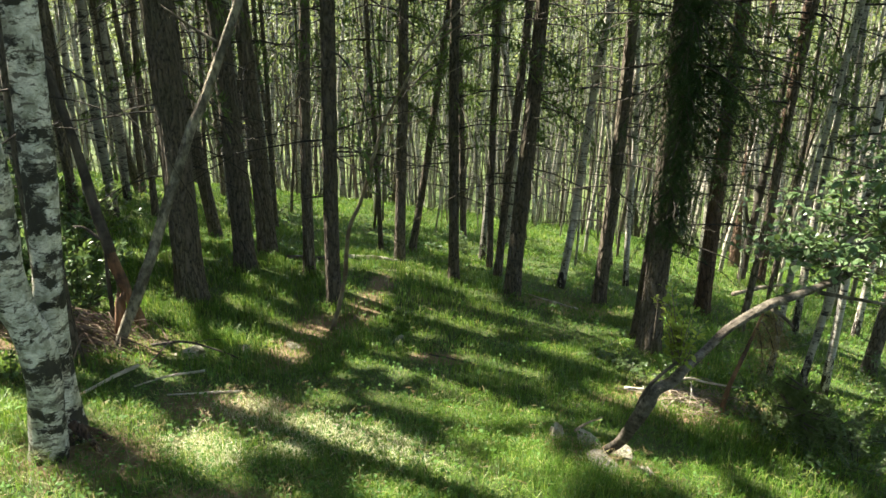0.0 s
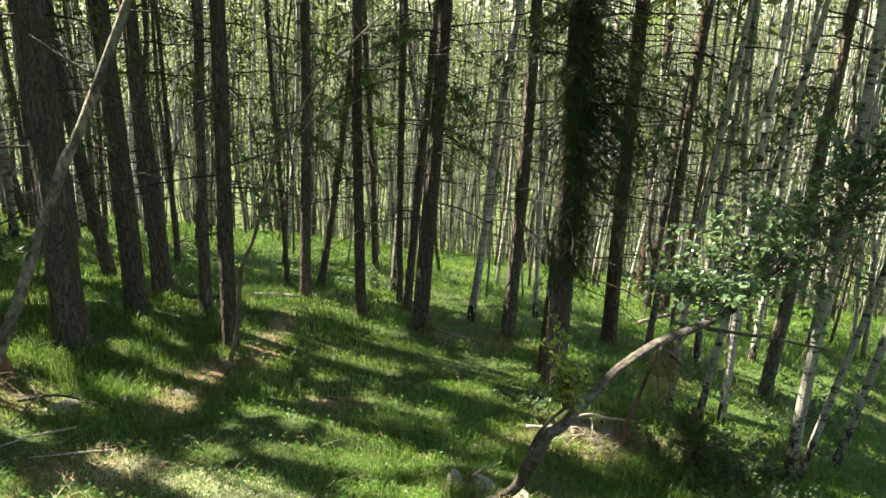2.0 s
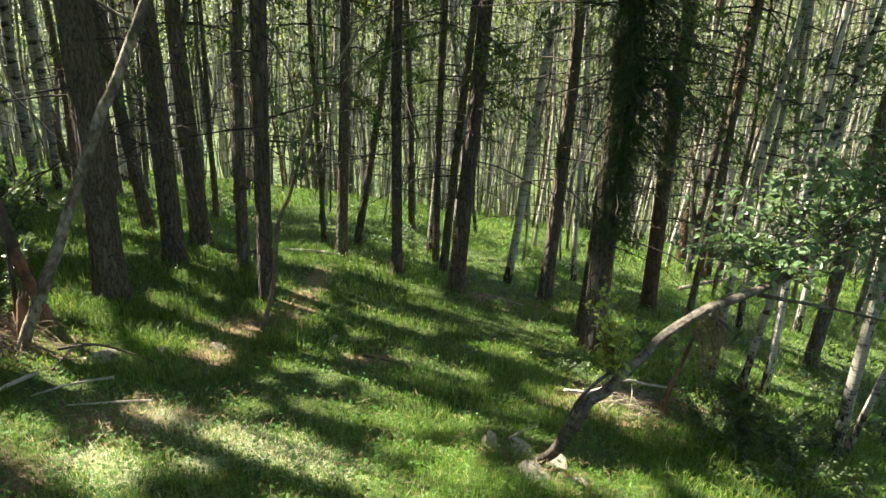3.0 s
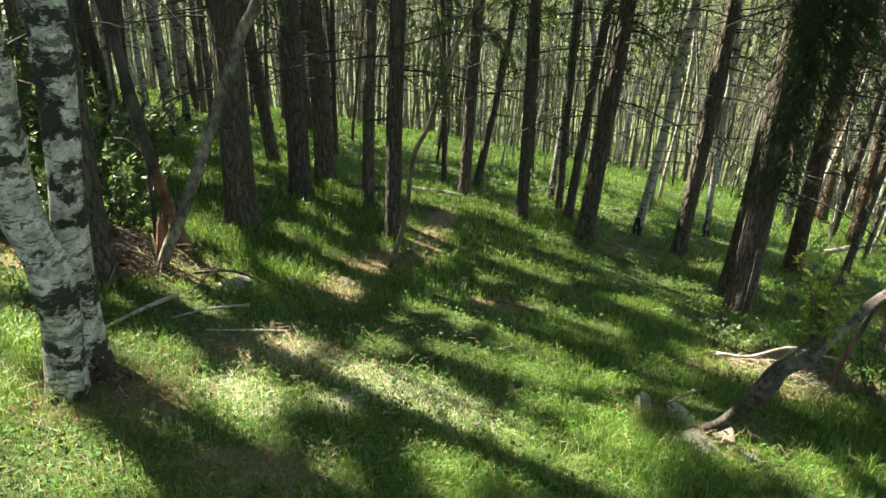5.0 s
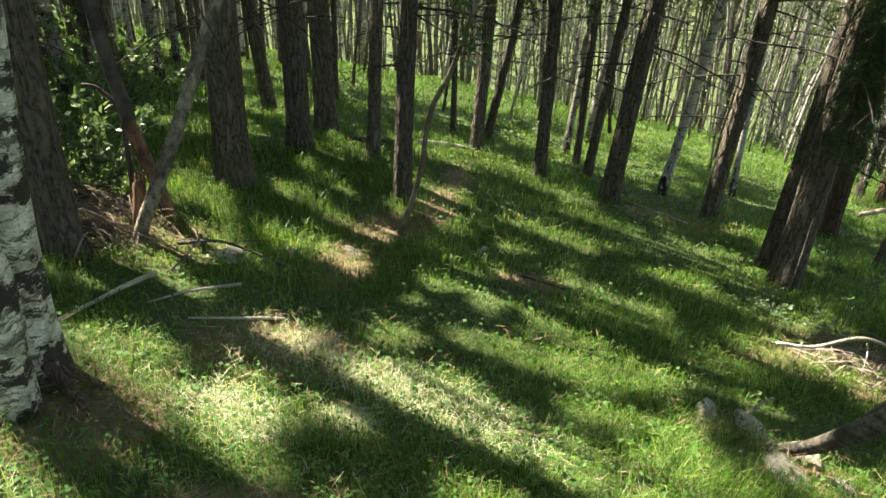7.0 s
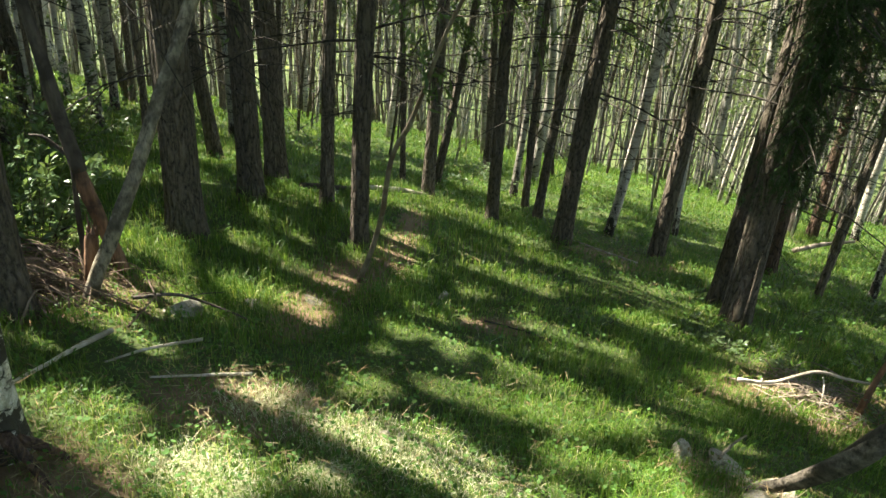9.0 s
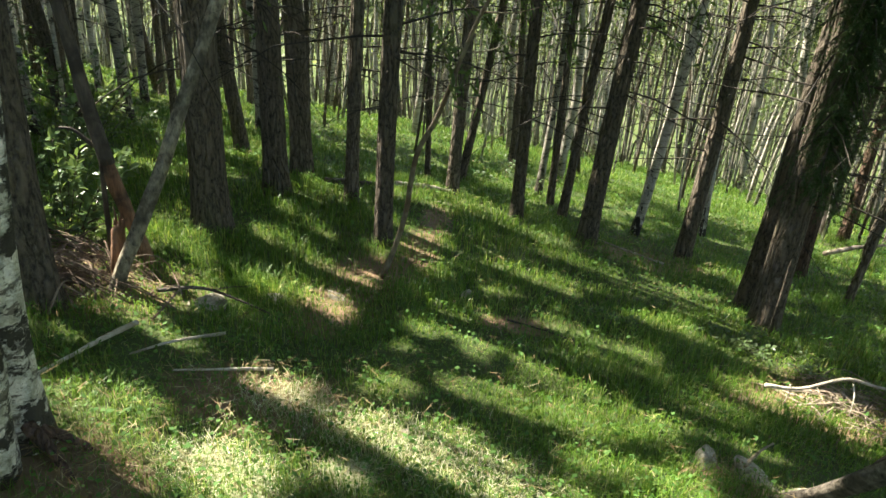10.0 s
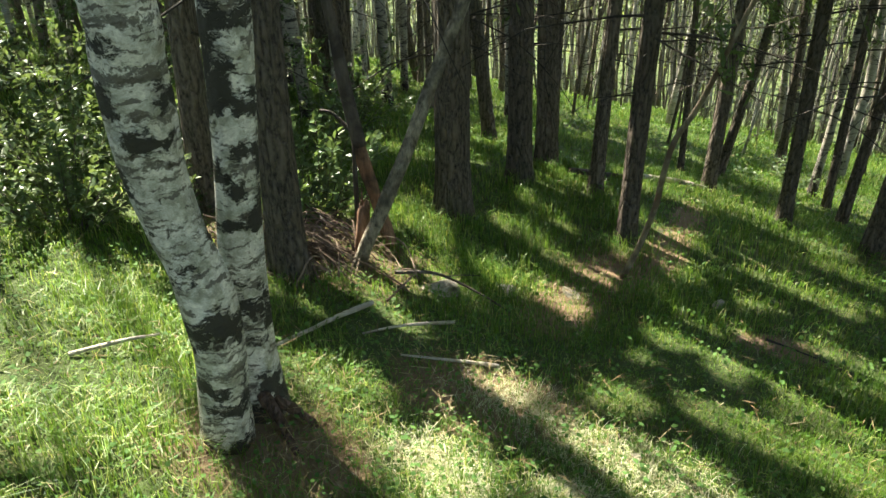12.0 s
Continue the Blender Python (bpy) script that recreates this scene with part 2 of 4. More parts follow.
def ground_material():
    m, t, b = material("forest_floor", 0.95)
    v = coords(t, (1, 1, 1))
    fine, mid, big = noise_node(t, 70.0, v, 6.0, 0.75), noise_node(t, 9.0, v, 5.0), noise_node(t, 1.1, v, 4.0)
    worn = t.nodes.new("ShaderNodeAttribute")
    worn.attribute_name = "worn"
    moss = mix(t, fine, (0.022, 0.040, 0.010), (0.075, 0.105, 0.030))
    soil = mix(t, fine, (0.10, 0.057, 0.034), (0.29, 0.20, 0.13))
    ad = t.nodes.new("ShaderNodeMath")
    ad.operation = "MULTIPLY_ADD"
    ad.inputs[1].default_value = 0.7
    t.links.new(mid, ad.inputs[0])
    t.links.new(worn.outputs["Fac"], ad.inputs[2])
    c = mix(t, ramp(t, ad.outputs[0], (0.46, 0.0), (0.75, 1.0)), moss, soil)
    c = mix(t, ramp(t, big, (0.4, 0.0), (0.7, 0.5)), c, mix(t, fine, (0.05, 0.05, 0.018), (0.12, 0.12, 0.045)))
    t.links.new(c, b.inputs["Base Color"])
    bump(t, b, mix(t, 0.5, fine, mid), 1.0, 0.03)
    return m


def stone_material():
    m, t, b = material("lichened_stone", 0.9)
    v = coords(t, (1, 1, 1))
    fine, big = noise_node(t, 45.0, v, 6.0, 0.7), noise_node(t, 11.0, v, 4.0)
    c = mix(t, ramp(t, fine, (0.3, 0.0), (0.7, 1.0)), (0.13, 0.115, 0.085), (0.46, 0.42, 0.335))
    c = mix(t, ramp(t, big, (0.52, 0.0), (0.62, 0.8)), c, (0.08, 0.08, 0.04))
    t.links.new(c, b.inputs["Base Color"])
    bump(t, b, mix(t, 0.5, fine, big), 1.0, 0.03)
    return m


FLOOR, STONE = ground_material(), stone_material()

# ---- mesh helpers ----
rng = np.random.default_rng(7)


def ss(a, b, x):
    u = np.clip((x - a) / (b - a), 0, 1)
    return u * u * (3 - 2 * u)


def height(x, y):
    """The ground: a slope falling ahead and to the right, with a knoll, a hollow and a brow beyond which it drops to a valley."""
    x, y = np.asarray(x, float), np.asarray(y, float)
    r = np.hypot(x, y)
    k = 1 / np.maximum(1, r / 40)
    px, py = x * k, y * k
    z = 0.042 - 0.1226 * px - 0.2192 * py
    z = z + 0.17 * np.exp(-((x + 0.9) ** 2 + (y - 7.6) ** 2) / 3.5) - 0.10 * np.exp(-((x + 1.4) ** 2 + (y - 5.1) ** 2) / 0.7)
    z = z + 0.10 * np.exp(-((x - 0.75) ** 2 + (y - 3.0) ** 2) / 0.25)
    z = z - 0.15 * np.maximum(0, np.minimum(x, 12) - 2.4) * ss(9.5, 6, y) * ss(-8, 0, y)
    return z - 0.11 * ss(14, 34, r) * np.maximum(0, np.minimum(r, 40) - 14) * ss(0, 6, y)


def mesh_ob(name, verts, faces, mat, parent=None, label="", smooth=True, origin=None):
    verts = np.asarray(verts, float)
    if origin is not None:
        verts = verts - np.asarray(origin, float)
    me = bpy.data.meshes.new(name)
    me.from_pydata(verts.reshape(-1, 3), [], faces)
    me.materials.append(mat)
    if smooth:
        me.shade_smooth()
    ob = new(name, me)
    if parent is not None:
        ob.parent = parent
    elif origin is not None:
        ob.location = origin
    if label:
        ob["label"] = label
    return ob


def empty(name, at):
    ob = new(name)
    ob.empty_display_size = 0.2
    ob.location = at
    return ob


def curve_points(pts, n):
    """n points along a Catmull-Rom curve through pts (rows may carry a radius)."""
    p = np.asarray(pts, float)
    p = np.vstack([2 * p[0] - p[1], p, 2 * p[-1] - p[-2]])
    out = []
    for s in np.linspace(0, len(p) - 3 - 1e-6, n):
        i, u = int(s), s - int(s)
        a, b, c, d = p[i:i + 4]
        out.append(0.5 * (2 * b + (c - a) * u + (2 * a - 5 * b + 4 * c - d) * u ** 2 + (3 * b - a - 3 * c + d) * u ** 3))
    return np.array(out)


def tube(pts, radii, sides=6, rough=0.0, knots=3.0, seed=0.0):
    """A closed tapered tube along pts. rough: share of the radius by which it is uneven."""
    pts, radii = np.asarray(pts, float), np.asarray(radii, float)
    n = len(pts)
    tan = np.gradient(pts, axis=0)
    tan /= np.linalg.norm(tan, axis=1)[:, None] + 1e-9
    ref = np.array([1.0, 0, 0]) if abs(tan[:, 0]).mean() < 0.8 else np.array([0, 1.0, 0])
    u = np.cross(tan, ref)
    u /= np.linalg.norm(u, axis=1)[:, None]
    w = np.cross(tan, u)
    a = np.linspace(0, 2 * math.pi, sides, endpoint=False)
    r = radii[:, None] * np.ones(sides)
    if rough:
        along = np.arange(n)[:, None] / n * 17
        for k, amp in ((2, 0.5), (3, 0.35), (5, 0.25), (9, 0.25), (13, 0.2)):
            r = r * (1 + rough * amp * np.sin(k * a[None] + seed * k + 1.7 * np.sin(along * 0.37 * knots / 3 + k + seed)))
    v = pts[:, None] + r[..., None] * (np.cos(a)[None, :, None] * u[:, None] + np.sin(a)[None, :, None] * w[:, None])
    v = np.concatenate([v.reshape(-1, 3), pts[:1], pts[-1:]])
    i = np.arange(n - 1)[:, None] * sides
    j = np.arange(sides)[None]
    k = (j + 1) % sides
    f = np.stack([i + j, i + k, i + sides + k, i + sides + j], -1).reshape(-1, 4)
    j, k = np.arange(sides), (np.arange(sides) + 1) % sides
    last = (n - 1) * sides
    caps = np.concatenate([np.stack([k, j, np.full(sides, n * sides), np.full(sides, n * sides)], -1),
                           np.stack([last + j, last + k, np.full(sides, n * sides + 1), np.full(sides, n * sides + 1)], -1)])
    return v, f, caps[:, :3]


def join(pieces):
    vs, fs, at = [], [], 0
    for p in pieces:
        vs.append(p[0])
        for f in p[1:]:
            fs += (np.asarray(f) + at).tolist()
        at += len(p[0])
    return np.concatenate(vs), fs


def quads(centres, long, wide, length, width):
    """Leaves: diamonds with a point at each end; long and wide are unit directions."""
    l, w = long * np.asarray(length)[:, None] / 2, wide * np.asarray(width)[:, None] / 2
    v = np.stack([centres - l, centres + w + 0.12 * l, centres + l, centres - w + 0.12 * l], 1)
    return v.reshape(-1, 3), np.arange(len(centres) * 4).reshape(-1, 4)


def unit(v):
    return v / (np.linalg.norm(v, axis=1)[:, None] + 1e-9)


def scatter_leaves(centres, size, flat=0.6, spread=0.35, aspect=0.62):
    n = len(centres)
    nrm = unit(np.concatenate([rng.normal(0, 1, (n, 2)) * (1 - flat), np.abs(rng.normal(0, 1, (n, 1))) + flat], 1))
    lng = unit(np.cross(nrm, rng.normal(0, 1, (n, 3))))
    wid = np.cross(nrm, lng)
    s = size * rng.uniform(1 - spread, 1 + spread, n)
    return quads(centres, lng, wid, s, s * aspect)


# breaks in the canopy: where on the ground the sun comes through (centre, half-width along x and y)
BREAKS = [(-1.04, 3.46, 0.17, 0.13), (-0.72, 3.33, 0.20, 0.15), (-0.44, 3.22, 0.27, 0.20), (-0.15, 3.10, 0.22, 0.20), (-1.22, 2.94, 0.13, 0.10), (-1.05, 2.84, 0.10, 0.09), (-0.75, 2.99, 0.07, 0.05),
          (-1.23, 5.0, 0.19, 0.27), (-1.65, 5.86, 0.26, 0.18), (-1.66, 3.14, 0.22, 0.13), (-1.5, 3.02, 0.12, 0.11), (-1.66, 2.50, 0.14, 0.16), (-0.39, 4.58, 0.22, 0.15), (-0.13, 6.47, 0.34, 0.25), (0.53, 6.51, 0.36, 0.2),
          (0.26, 7.24, 0.34, 0.26), (-1.96, 3.88, 0.14, 0.22), (-3.06, 7.39, 0.4, 0.4), (-1.73, 7.11, 0.3, 0.25), (-0.63, 7.92, 0.7, 0.6), (0.44, 4.76, 0.32, 0.2), (-0.16, 3.82, 0.30, 0.14), (0.40, 3.95, 0.45, 0.26),
          (1.66, 4.40, 0.27, 0.28), (1.05, 10.85, 1.0, 1.2), (-2.96, 3.23, 0.30, 0.22), (-2.35, 2.78, 0.42, 0.40), (-2.12, 2.37, 0.30, 0.26), (-2.7, 2.4, 0.4, 0.3), (-1.9, 2.1, 0.3, 0.2), (-3.2, 9.4, 0.6, 0.9), (5.6, 7.8, 0.7, 0.45),
          (4.0, 6.46, 0.5, 0.5), (3.38, 5.05, 0.45, 0.5), (0.41, 2.87, 0.13, 0.14), (1.05, 3.10, 0.16, 0.14), (0.05, 5.74, 0.36, 0.27), (1.24, 6.03, 0.5, 0.4), (0.15, 4.5, 0.3, 0.17), (-4.6, 3.4, 0.7, 0.5), (-3.7, 4.1, 0.5, 0.4),
          (-2.6, 4.95, 0.28, 0.28), (1.0, 4.2, 0.25, 0.2), (-0.75, 6.3, 0.3, 0.2), (1.9, 3.2, 0.2, 0.15), (-1.45, 2.2, 0.2, 0.2), (-2.15, 4.5, 0.3, 0.3), (3.4, 3.1, 0.45, 0.3), (2.3, 2.75, 0.25, 0.12), (2.1, 5.6, 0.28, 0.2), (2.8, 4.6, 0.4, 0.2), (-1.3, 2.62, 0.2, 0.12), (1.6, 5.0, 0.4, 0.2), (0.95, 5.3, 0.3, 0.15), (2.5, 7.2, 0.5, 0.3), (-3.3, 3.2, 0.5, 0.4), (-3.9, 3.8, 0.6, 0.5), (-2.85, 3.9, 0.3, 0.3), (3.85, 5.25, 0.3, 0.25)]


def shaded(p):
    """Keeps the leaf clumps that do not close a break in the canopy."""
    s = (p[:, 2] - height(p[:, 0], p[:, 1])) / TO_SUN[2]
    gx, gy = p[:, 0] - s * TO_SUN[0], p[:, 1] - s * TO_SUN[1]
    for _ in range(3):
        s = (p[:, 2] - height(gx, gy)) / TO_SUN[2]
        gx, gy = p[:, 0] - s * TO_SUN[0], p[:, 1] - s * TO_SUN[1]
    ragged = 0.45 * np.sin(gx * 6.3 + 2.1 * np.sin(gy * 5.1)) + 0.45 * np.sin(gy * 8.7 + 1.9 * np.sin(gx * 4.3 + 1))
    keep = np.ones(len(p), bool)
    for cx, cy, rx, ry in BREAKS:
        keep &= ((gx - cx) / (1.15 * rx + 0.07)) ** 2 + ((gy - cy) / (1.15 * ry + 0.06)) ** 2 > 1 + ragged
    # the rest of the canopy is thin in places too
    along, across = gx * 0.91 - gy * 0.41, gx * 0.41 + gy * 0.91
    thin = (np.sin(along * 5.3 + 1.6 * np.sin(across * 6.1)) + np.sin(across * 10.4 + 1.5 * np.sin(along * 5.3 + 2)) + 0.9 * np.sin(along * 13.7 + across * 8.1 + 1.8 * np.sin(across * 3.1))
            + 0.6 * np.sin(along * 1.3 - across * 1.7 + 1.0))
    return keep & (thin < np.where(gy < 6, 0.36 + 0.5 * ss(-0.3, 0.9, gx) + 0.9 * ss(-0.45, -0.9, gx) * ss(3.9, 3.3, gy), 1.0 + 0.5 * ss(-0.5, 1.0, gx)))


# ---- the ground ----


def spaced(reach, near, n):
    s = np.linspace(-1, 1, n)
    return np.sinh(s * math.asinh(reach / near)) * near


WORN = [(-1.15, 3.45, 0.3, 0.22), (-1.15, 4.75, 0.17, 0.45), (-1.0, 5.4, 0.25, 0.3), (-0.72, 5.9, 0.11, 0.40), (-0.64, 6.8, 0.10, 0.5), (-0.04, 4.87, 0.20, 0.11),
        (1.37, 7.3, 0.5, 0.25), (-1.52, 2.70, 0.2, 0.18), (1.85, 4.45, 0.6, 0.42), (-0.9, 2.4, 0.25, 0.12), (-2.5, 4.35, 0.55, 0.4), (-1.66, 2.72, 0.24, 0.2), (0.88, 3.12, 0.24, 0.16), (0.7, 3.4, 0.12, 0.1)]


def wear(x, y):
    w = np.zeros(np.shape(x))
    for cx, cy, rx, ry in WORN:
        w = np.maximum(w, np.exp(-((x - cx) / rx) ** 2 - ((y - cy) / ry) ** 2))
    return w


def build_ground():
    n = 250
    gx, gy = np.meshgrid(spaced(900, 2.2, n), spaced(900, 2.2, n) + 3.5)
    z = height(gx, gy)
    z = z + 0.02 * np.sin(gx * 3.1 + 1.3 * np.sin(gy * 2.3)) * np.sin(gy * 2.7 + gx) * np.exp(-(gx ** 2 + gy ** 2) / 900)
    v = np.stack([gx, gy, z], -1).reshape(-1, 3)
    i = (np.arange(n - 1)[:, None] * n + np.arange(n - 1)[None]).ravel()
    ob = mesh_ob("ground", v, np.stack([i, i + 1, i + n + 1, i + n], -1), FLOOR)
    at = ob.data.attributes.new("worn", "FLOAT", "POINT")
    at.data.foreach_set("value", wear(v[:, 0], v[:, 1]).astype(np.float32))
    return tagged(ob, "sloping forest floor of moss, soil and brown needles", "ground", kind="structure")


build_ground()


def blades(x, y, tall, wide, lean):
    """Grass: every blade a bent strip of three triangles."""
    n = len(x)
    base = np.stack([x, y, height(x, y) - 0.01], -1)
    a = rng.uniform(0, 2 * math.pi, n)
    side = np.stack([np.cos(a), np.sin(a), np.zeros(n)], -1) * wide[:, None] / 2
    b = a + rng.normal(math.pi / 2, 0.5, n)
    bend = np.stack([np.cos(b), np.sin(b), np.zeros(n)], -1) * (tall * lean)[:, None]
    up = np.array([0, 0, 1.0]) * tall[:, None]
    mid, tip = base + 0.3 * bend + 0.6 * up, base + bend + up * (1 - 0.35 * np.minimum(lean, 1.5))[:, None]
    v = np.stack([base - side, base + side, mid - 0.8 * side, mid + 0.8 * side, tip], 1).reshape(-1, 3)
    k = np.arange(n)[:, None] * 5
    f = np.concatenate([k + [0, 1, 3], k + [0, 3, 2], k + [2, 3, 4]])
    return v, f


def spots(n, near, far, power, az=(-62, 56)):
    """Scattered spots in the fan of ground ahead of the walk, thinning with distance."""
    u = rng.uniform(0, 1, n)
    r = (near ** power + u * (far ** power - near ** power)) ** (1 / power)
    a = np.radians(rng.uniform(*az, n))
    return -0.2 + r * np.sin(a), 0.4 + r * np.cos(a), r


def lumps(x, y, s, k=0.0):
    return 0.5 + 0.5 * np.sin(x * s + 1.7 * np.sin(y * s * 0.83 + k) + k) * np.sin(y * s * 1.1 + 1.4 * np.sin(x * s * 0.7 - k))


def build_grass():
    x, y, r = spots(620000, 0.9, 26, 0.5)
    w = wear(x, y)
    thick = 0.35 + 0.65 * lumps(x, y, 2.1, 0.4)
    keep = rng.uniform(0, 1, len(x)) < (1 - 0.5 * w) * thick
    x, y, r, w = x[keep], y[keep], r[keep], w[keep]
    tuft = lumps(x, y, 4.3, 1.0) * lumps(x, y, 1.3, 2.0)
    trodden = np.exp(-((x + 0.9) / 1.1) ** 2 - ((y - 2.9) / 1.1) ** 2)
    tall = (0.035 + 0.17 * tuft) * (1 - 0.6 * trodden) * rng.uniform(0.45, 1.3, len(x)) * (1 - 0.5 * w) + 0.02
    wide = 0.0013 + 0.00072 * r
    v, f = blades(x, y, tall, wide, np.abs(rng.normal(0.55, 0.38, len(x))))
    tagged(mesh_ob("grass", v, f, GRASS, smooth=False), "tufted green woodland grass over the whole slope", "grass", kind="stuff")
    # pale straw, thickest in the sun breaks, puts their brightness into the colour
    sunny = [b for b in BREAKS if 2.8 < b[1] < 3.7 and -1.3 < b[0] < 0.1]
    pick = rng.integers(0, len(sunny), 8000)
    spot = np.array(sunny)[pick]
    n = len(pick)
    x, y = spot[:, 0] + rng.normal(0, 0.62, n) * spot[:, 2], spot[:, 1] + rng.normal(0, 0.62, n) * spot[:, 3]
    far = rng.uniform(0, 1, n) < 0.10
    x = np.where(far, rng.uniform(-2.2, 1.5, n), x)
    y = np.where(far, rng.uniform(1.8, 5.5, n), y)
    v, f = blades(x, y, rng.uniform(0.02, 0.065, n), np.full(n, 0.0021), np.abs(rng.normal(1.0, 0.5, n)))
    tagged(mesh_ob("bleached_grass", v, f, SUN_STRAW, smooth=False), "short dry grass, paled to brighten the sunlit spots of the clearing", "grass", kind="stuff")
    x, y, r = spots(80000, 0.9, 18, 0.5)
    keep = rng.uniform(0, 1, len(x)) < (lumps(x, y, 1.7, 3.0) + np.exp(-((x + 0.9) / 1.2) ** 2 - ((y - 2.7) / 1.0) ** 2)) * (1 - 0.6 * wear(x, y))
    x, y, r = x[keep], y[keep], r[keep]
    p = np.stack([x, y, height(x, y) + rng.uniform(0.01, 0.09, len(x))], -1)
    v, f = scatter_leaves(p, 0.010 + 0.0025 * r, 0.5, 0.6, 0.7)
    tagged(mesh_ob("ground_herbs", v, f, HERB, smooth=False), "low green herbs among the grass", "herbs", kind="stuff")
    x, y, r = spots(110000, 0.9, 14, 0.5)
    keep = rng.uniform(0, 1, len(x)) < 0.10 + 0.9 * wear(x, y) + 0.22 * np.exp(-((x + 0.8) / 1.0) ** 2 - ((y - 2.9) / 0.9) ** 2)
    x, y, r = x[keep], y[keep], r[keep]
    n = len(x)
    a = rng.uniform(0, 2 * math.pi, n)
    lng = unit(np.stack([np.cos(a), np.sin(a), rng.normal(0, 0.25, n)], -1))
    wid = unit(np.cross(lng, np.array([0, 0, 1.0]) + rng.normal(0, 0.4, (n, 3))))
    p = np.stack([x, y, height(x, y) + rng.uniform(0.008, 0.09, n)], -1)
    v, f = quads(p, lng, wid, rng.uniform(0.03, 0.10, n), 0.0012 + 0.0005 * r)
    tagged(mesh_ob("litter", v, f, DRY, smooth=False), "dry grass blades and fallen brown needles on the floor", "litter", kind="stuff")


build_grass()

# ---- trees ----


def trunk_line(x, y, lean, tall, sway=0.02, sink=0.12, seed=0.0):
    z0 = float(height(x, y))
    s = np.linspace(0, 1, 26) ** 1.35
    h = s * (tall + sink) - sink
    px = x + lean[0] * h + sway * np.sin(h * 0.9 + seed) * np.minimum(1, np.abs(h) / 2)
    py = y + lean[1] * h + sway * np.cos(h * 0.7 + seed) * np.minimum(1, np.abs(h) / 2)
    return np.stack([px, py, z0 + h], -1), h


def dead_branches(line, h, dia, count, low, high, reach, seed, thick=0.0065, turn=(0, 2 * math.pi)):
    """Thin bare twigs of the lower trunk, drooping and forked."""
    r = np.random.default_rng(seed)
    out = []
    for _ in range(count):
        hb = r.uniform(low, high)
        p0 = np.array([np.interp(hb, h, line[:, k]) for k in range(3)])
        a = r.uniform(*turn)
        d = np.array([math.cos(a), math.sin(a), 0])
        side = np.array([-d[1], d[0], 0])
        length = reach * r.uniform(0.35, 1.0)
        rise, droop, sweep = r.uniform(-0.15, 0.3), r.uniform(0.1, 0.6), r.normal(0, 0.18)
        u = np.linspace(0, 1, 6)[:, None]
        jag = r.normal(0, 0.018, (6, 3)) * u * length
        pts = p0 + d * u * length + side * sweep * u ** 2 * length + np.array([0, 0, 1.0]) * (rise * u - droop * u ** 2) * length + jag
        rad = thick * (0.5 + length / reach) * (1 - 0.85 * u[:, 0])
        one = [tube(pts, rad, 4)]
        for _ in range(r.integers(1, 4)):
            k = r.integers(1, 5)
            q = pts[k]
            e = d * r.uniform(0.3, 0.9) + side * r.choice([-1, 1]) * r.uniform(0.4, 1.0) + np.array([0, 0, r.uniform(-0.5, 0.25)])
            u3 = np.linspace(0, 1, 3)[:, None]
            one.append(tube(q + e * u3 * length * r.uniform(0.15, 0.4) + r.normal(0, 0.01, (3, 3)) * u3, rad[k] * 0.6 * (1 - 0.8 * u3[:, 0]), 3))
        out.append(join(one))
    return out


def green_boughs(line, h, count, low, high, reach, seed):
    """Living boughs: a drooping branch hung with short needle twigs."""
    r = np.random.default_rng(seed)
    for _ in range(count):
        hb, a, length = r.uniform(low, high), r.uniform(0, 2 * math.pi), reach * r.uniform(0.45, 1.0)
        p0 = np.array([np.interp(hb, h, line[:, k]) for k in range(3)])
        d, side = np.array([math.cos(a), math.sin(a), 0]), np.array([-math.sin(a), math.cos(a), 0])
        u = np.linspace(0, 1, 7)[:, None]
        rise, droop = r.uniform(-0.1, 0.25), r.uniform(0.3, 0.75)
        pts = p0 + d * u * length + side * r.normal(0, 0.15) * u ** 2 * length + np.array([0, 0, 1.0]) * (rise * u - droop * u ** 2) * length
        n = int(210 * length) + 40
        s = r.uniform(0.2, 1.0, n)
        c = np.stack([np.interp(s, u[:, 0], pts[:, k]) for k in range(3)], -1)
        out = side * (r.choice([-1, 1], n) * r.uniform(0, 0.30, n) * (1.15 - s))[:, None] * length
        c = c + out + d * (np.abs(out).sum(1) * 0.4)[:, None]
        c[:, 2] -= r.exponential(0.07, n)
        c = c[shaded(c)]
        lng = unit(np.array([0, 0, -0.7]) + d * 0.4 + r.normal(0, 0.5, (len(c), 3)))
        wid = unit(np.cross(lng, r.normal(0, 1, (len(c), 3))))
        yield join([tube(pts, 0.011 * (1 - 0.85 * u[:, 0]), 4)]), quads(c, lng, wid, r.uniform(0.05, 0.12, len(c)), r.uniform(0.014, 0.026, len(c)))


def crown_points(line, h, low, high, spread, clumps, r):
    hb = r.uniform(low, high, clumps)
    c = np.stack([np.interp(hb, h, line[:, k]) for k in range(3)], -1)
    a, d = r.uniform(0, 2 * math.pi, clumps), spread * np.sqrt(r.uniform(0.02, 1, clumps)) * np.clip(1.15 - (hb - low) / (high - low), 0.25, 1)
    c[:, 0] += d * np.cos(a)
    c[:, 1] += d * np.sin(a)
    c[:, 2] -= 0.25 * d
    return c


def crown(line, h, low, high, spread, clumps, per, size, r, gaps=True):
    c = crown_points(line, h, low, high, spread, clumps, r)
    p = np.repeat(c, per, 0) + r.normal(0, 1, (len(c) * per, 3)) * np.array([0.32, 0.32, 0.2])
    if gaps:
        p = p[shaded(p)]
    return scatter_leaves(p, size, 0.5, 0.4)


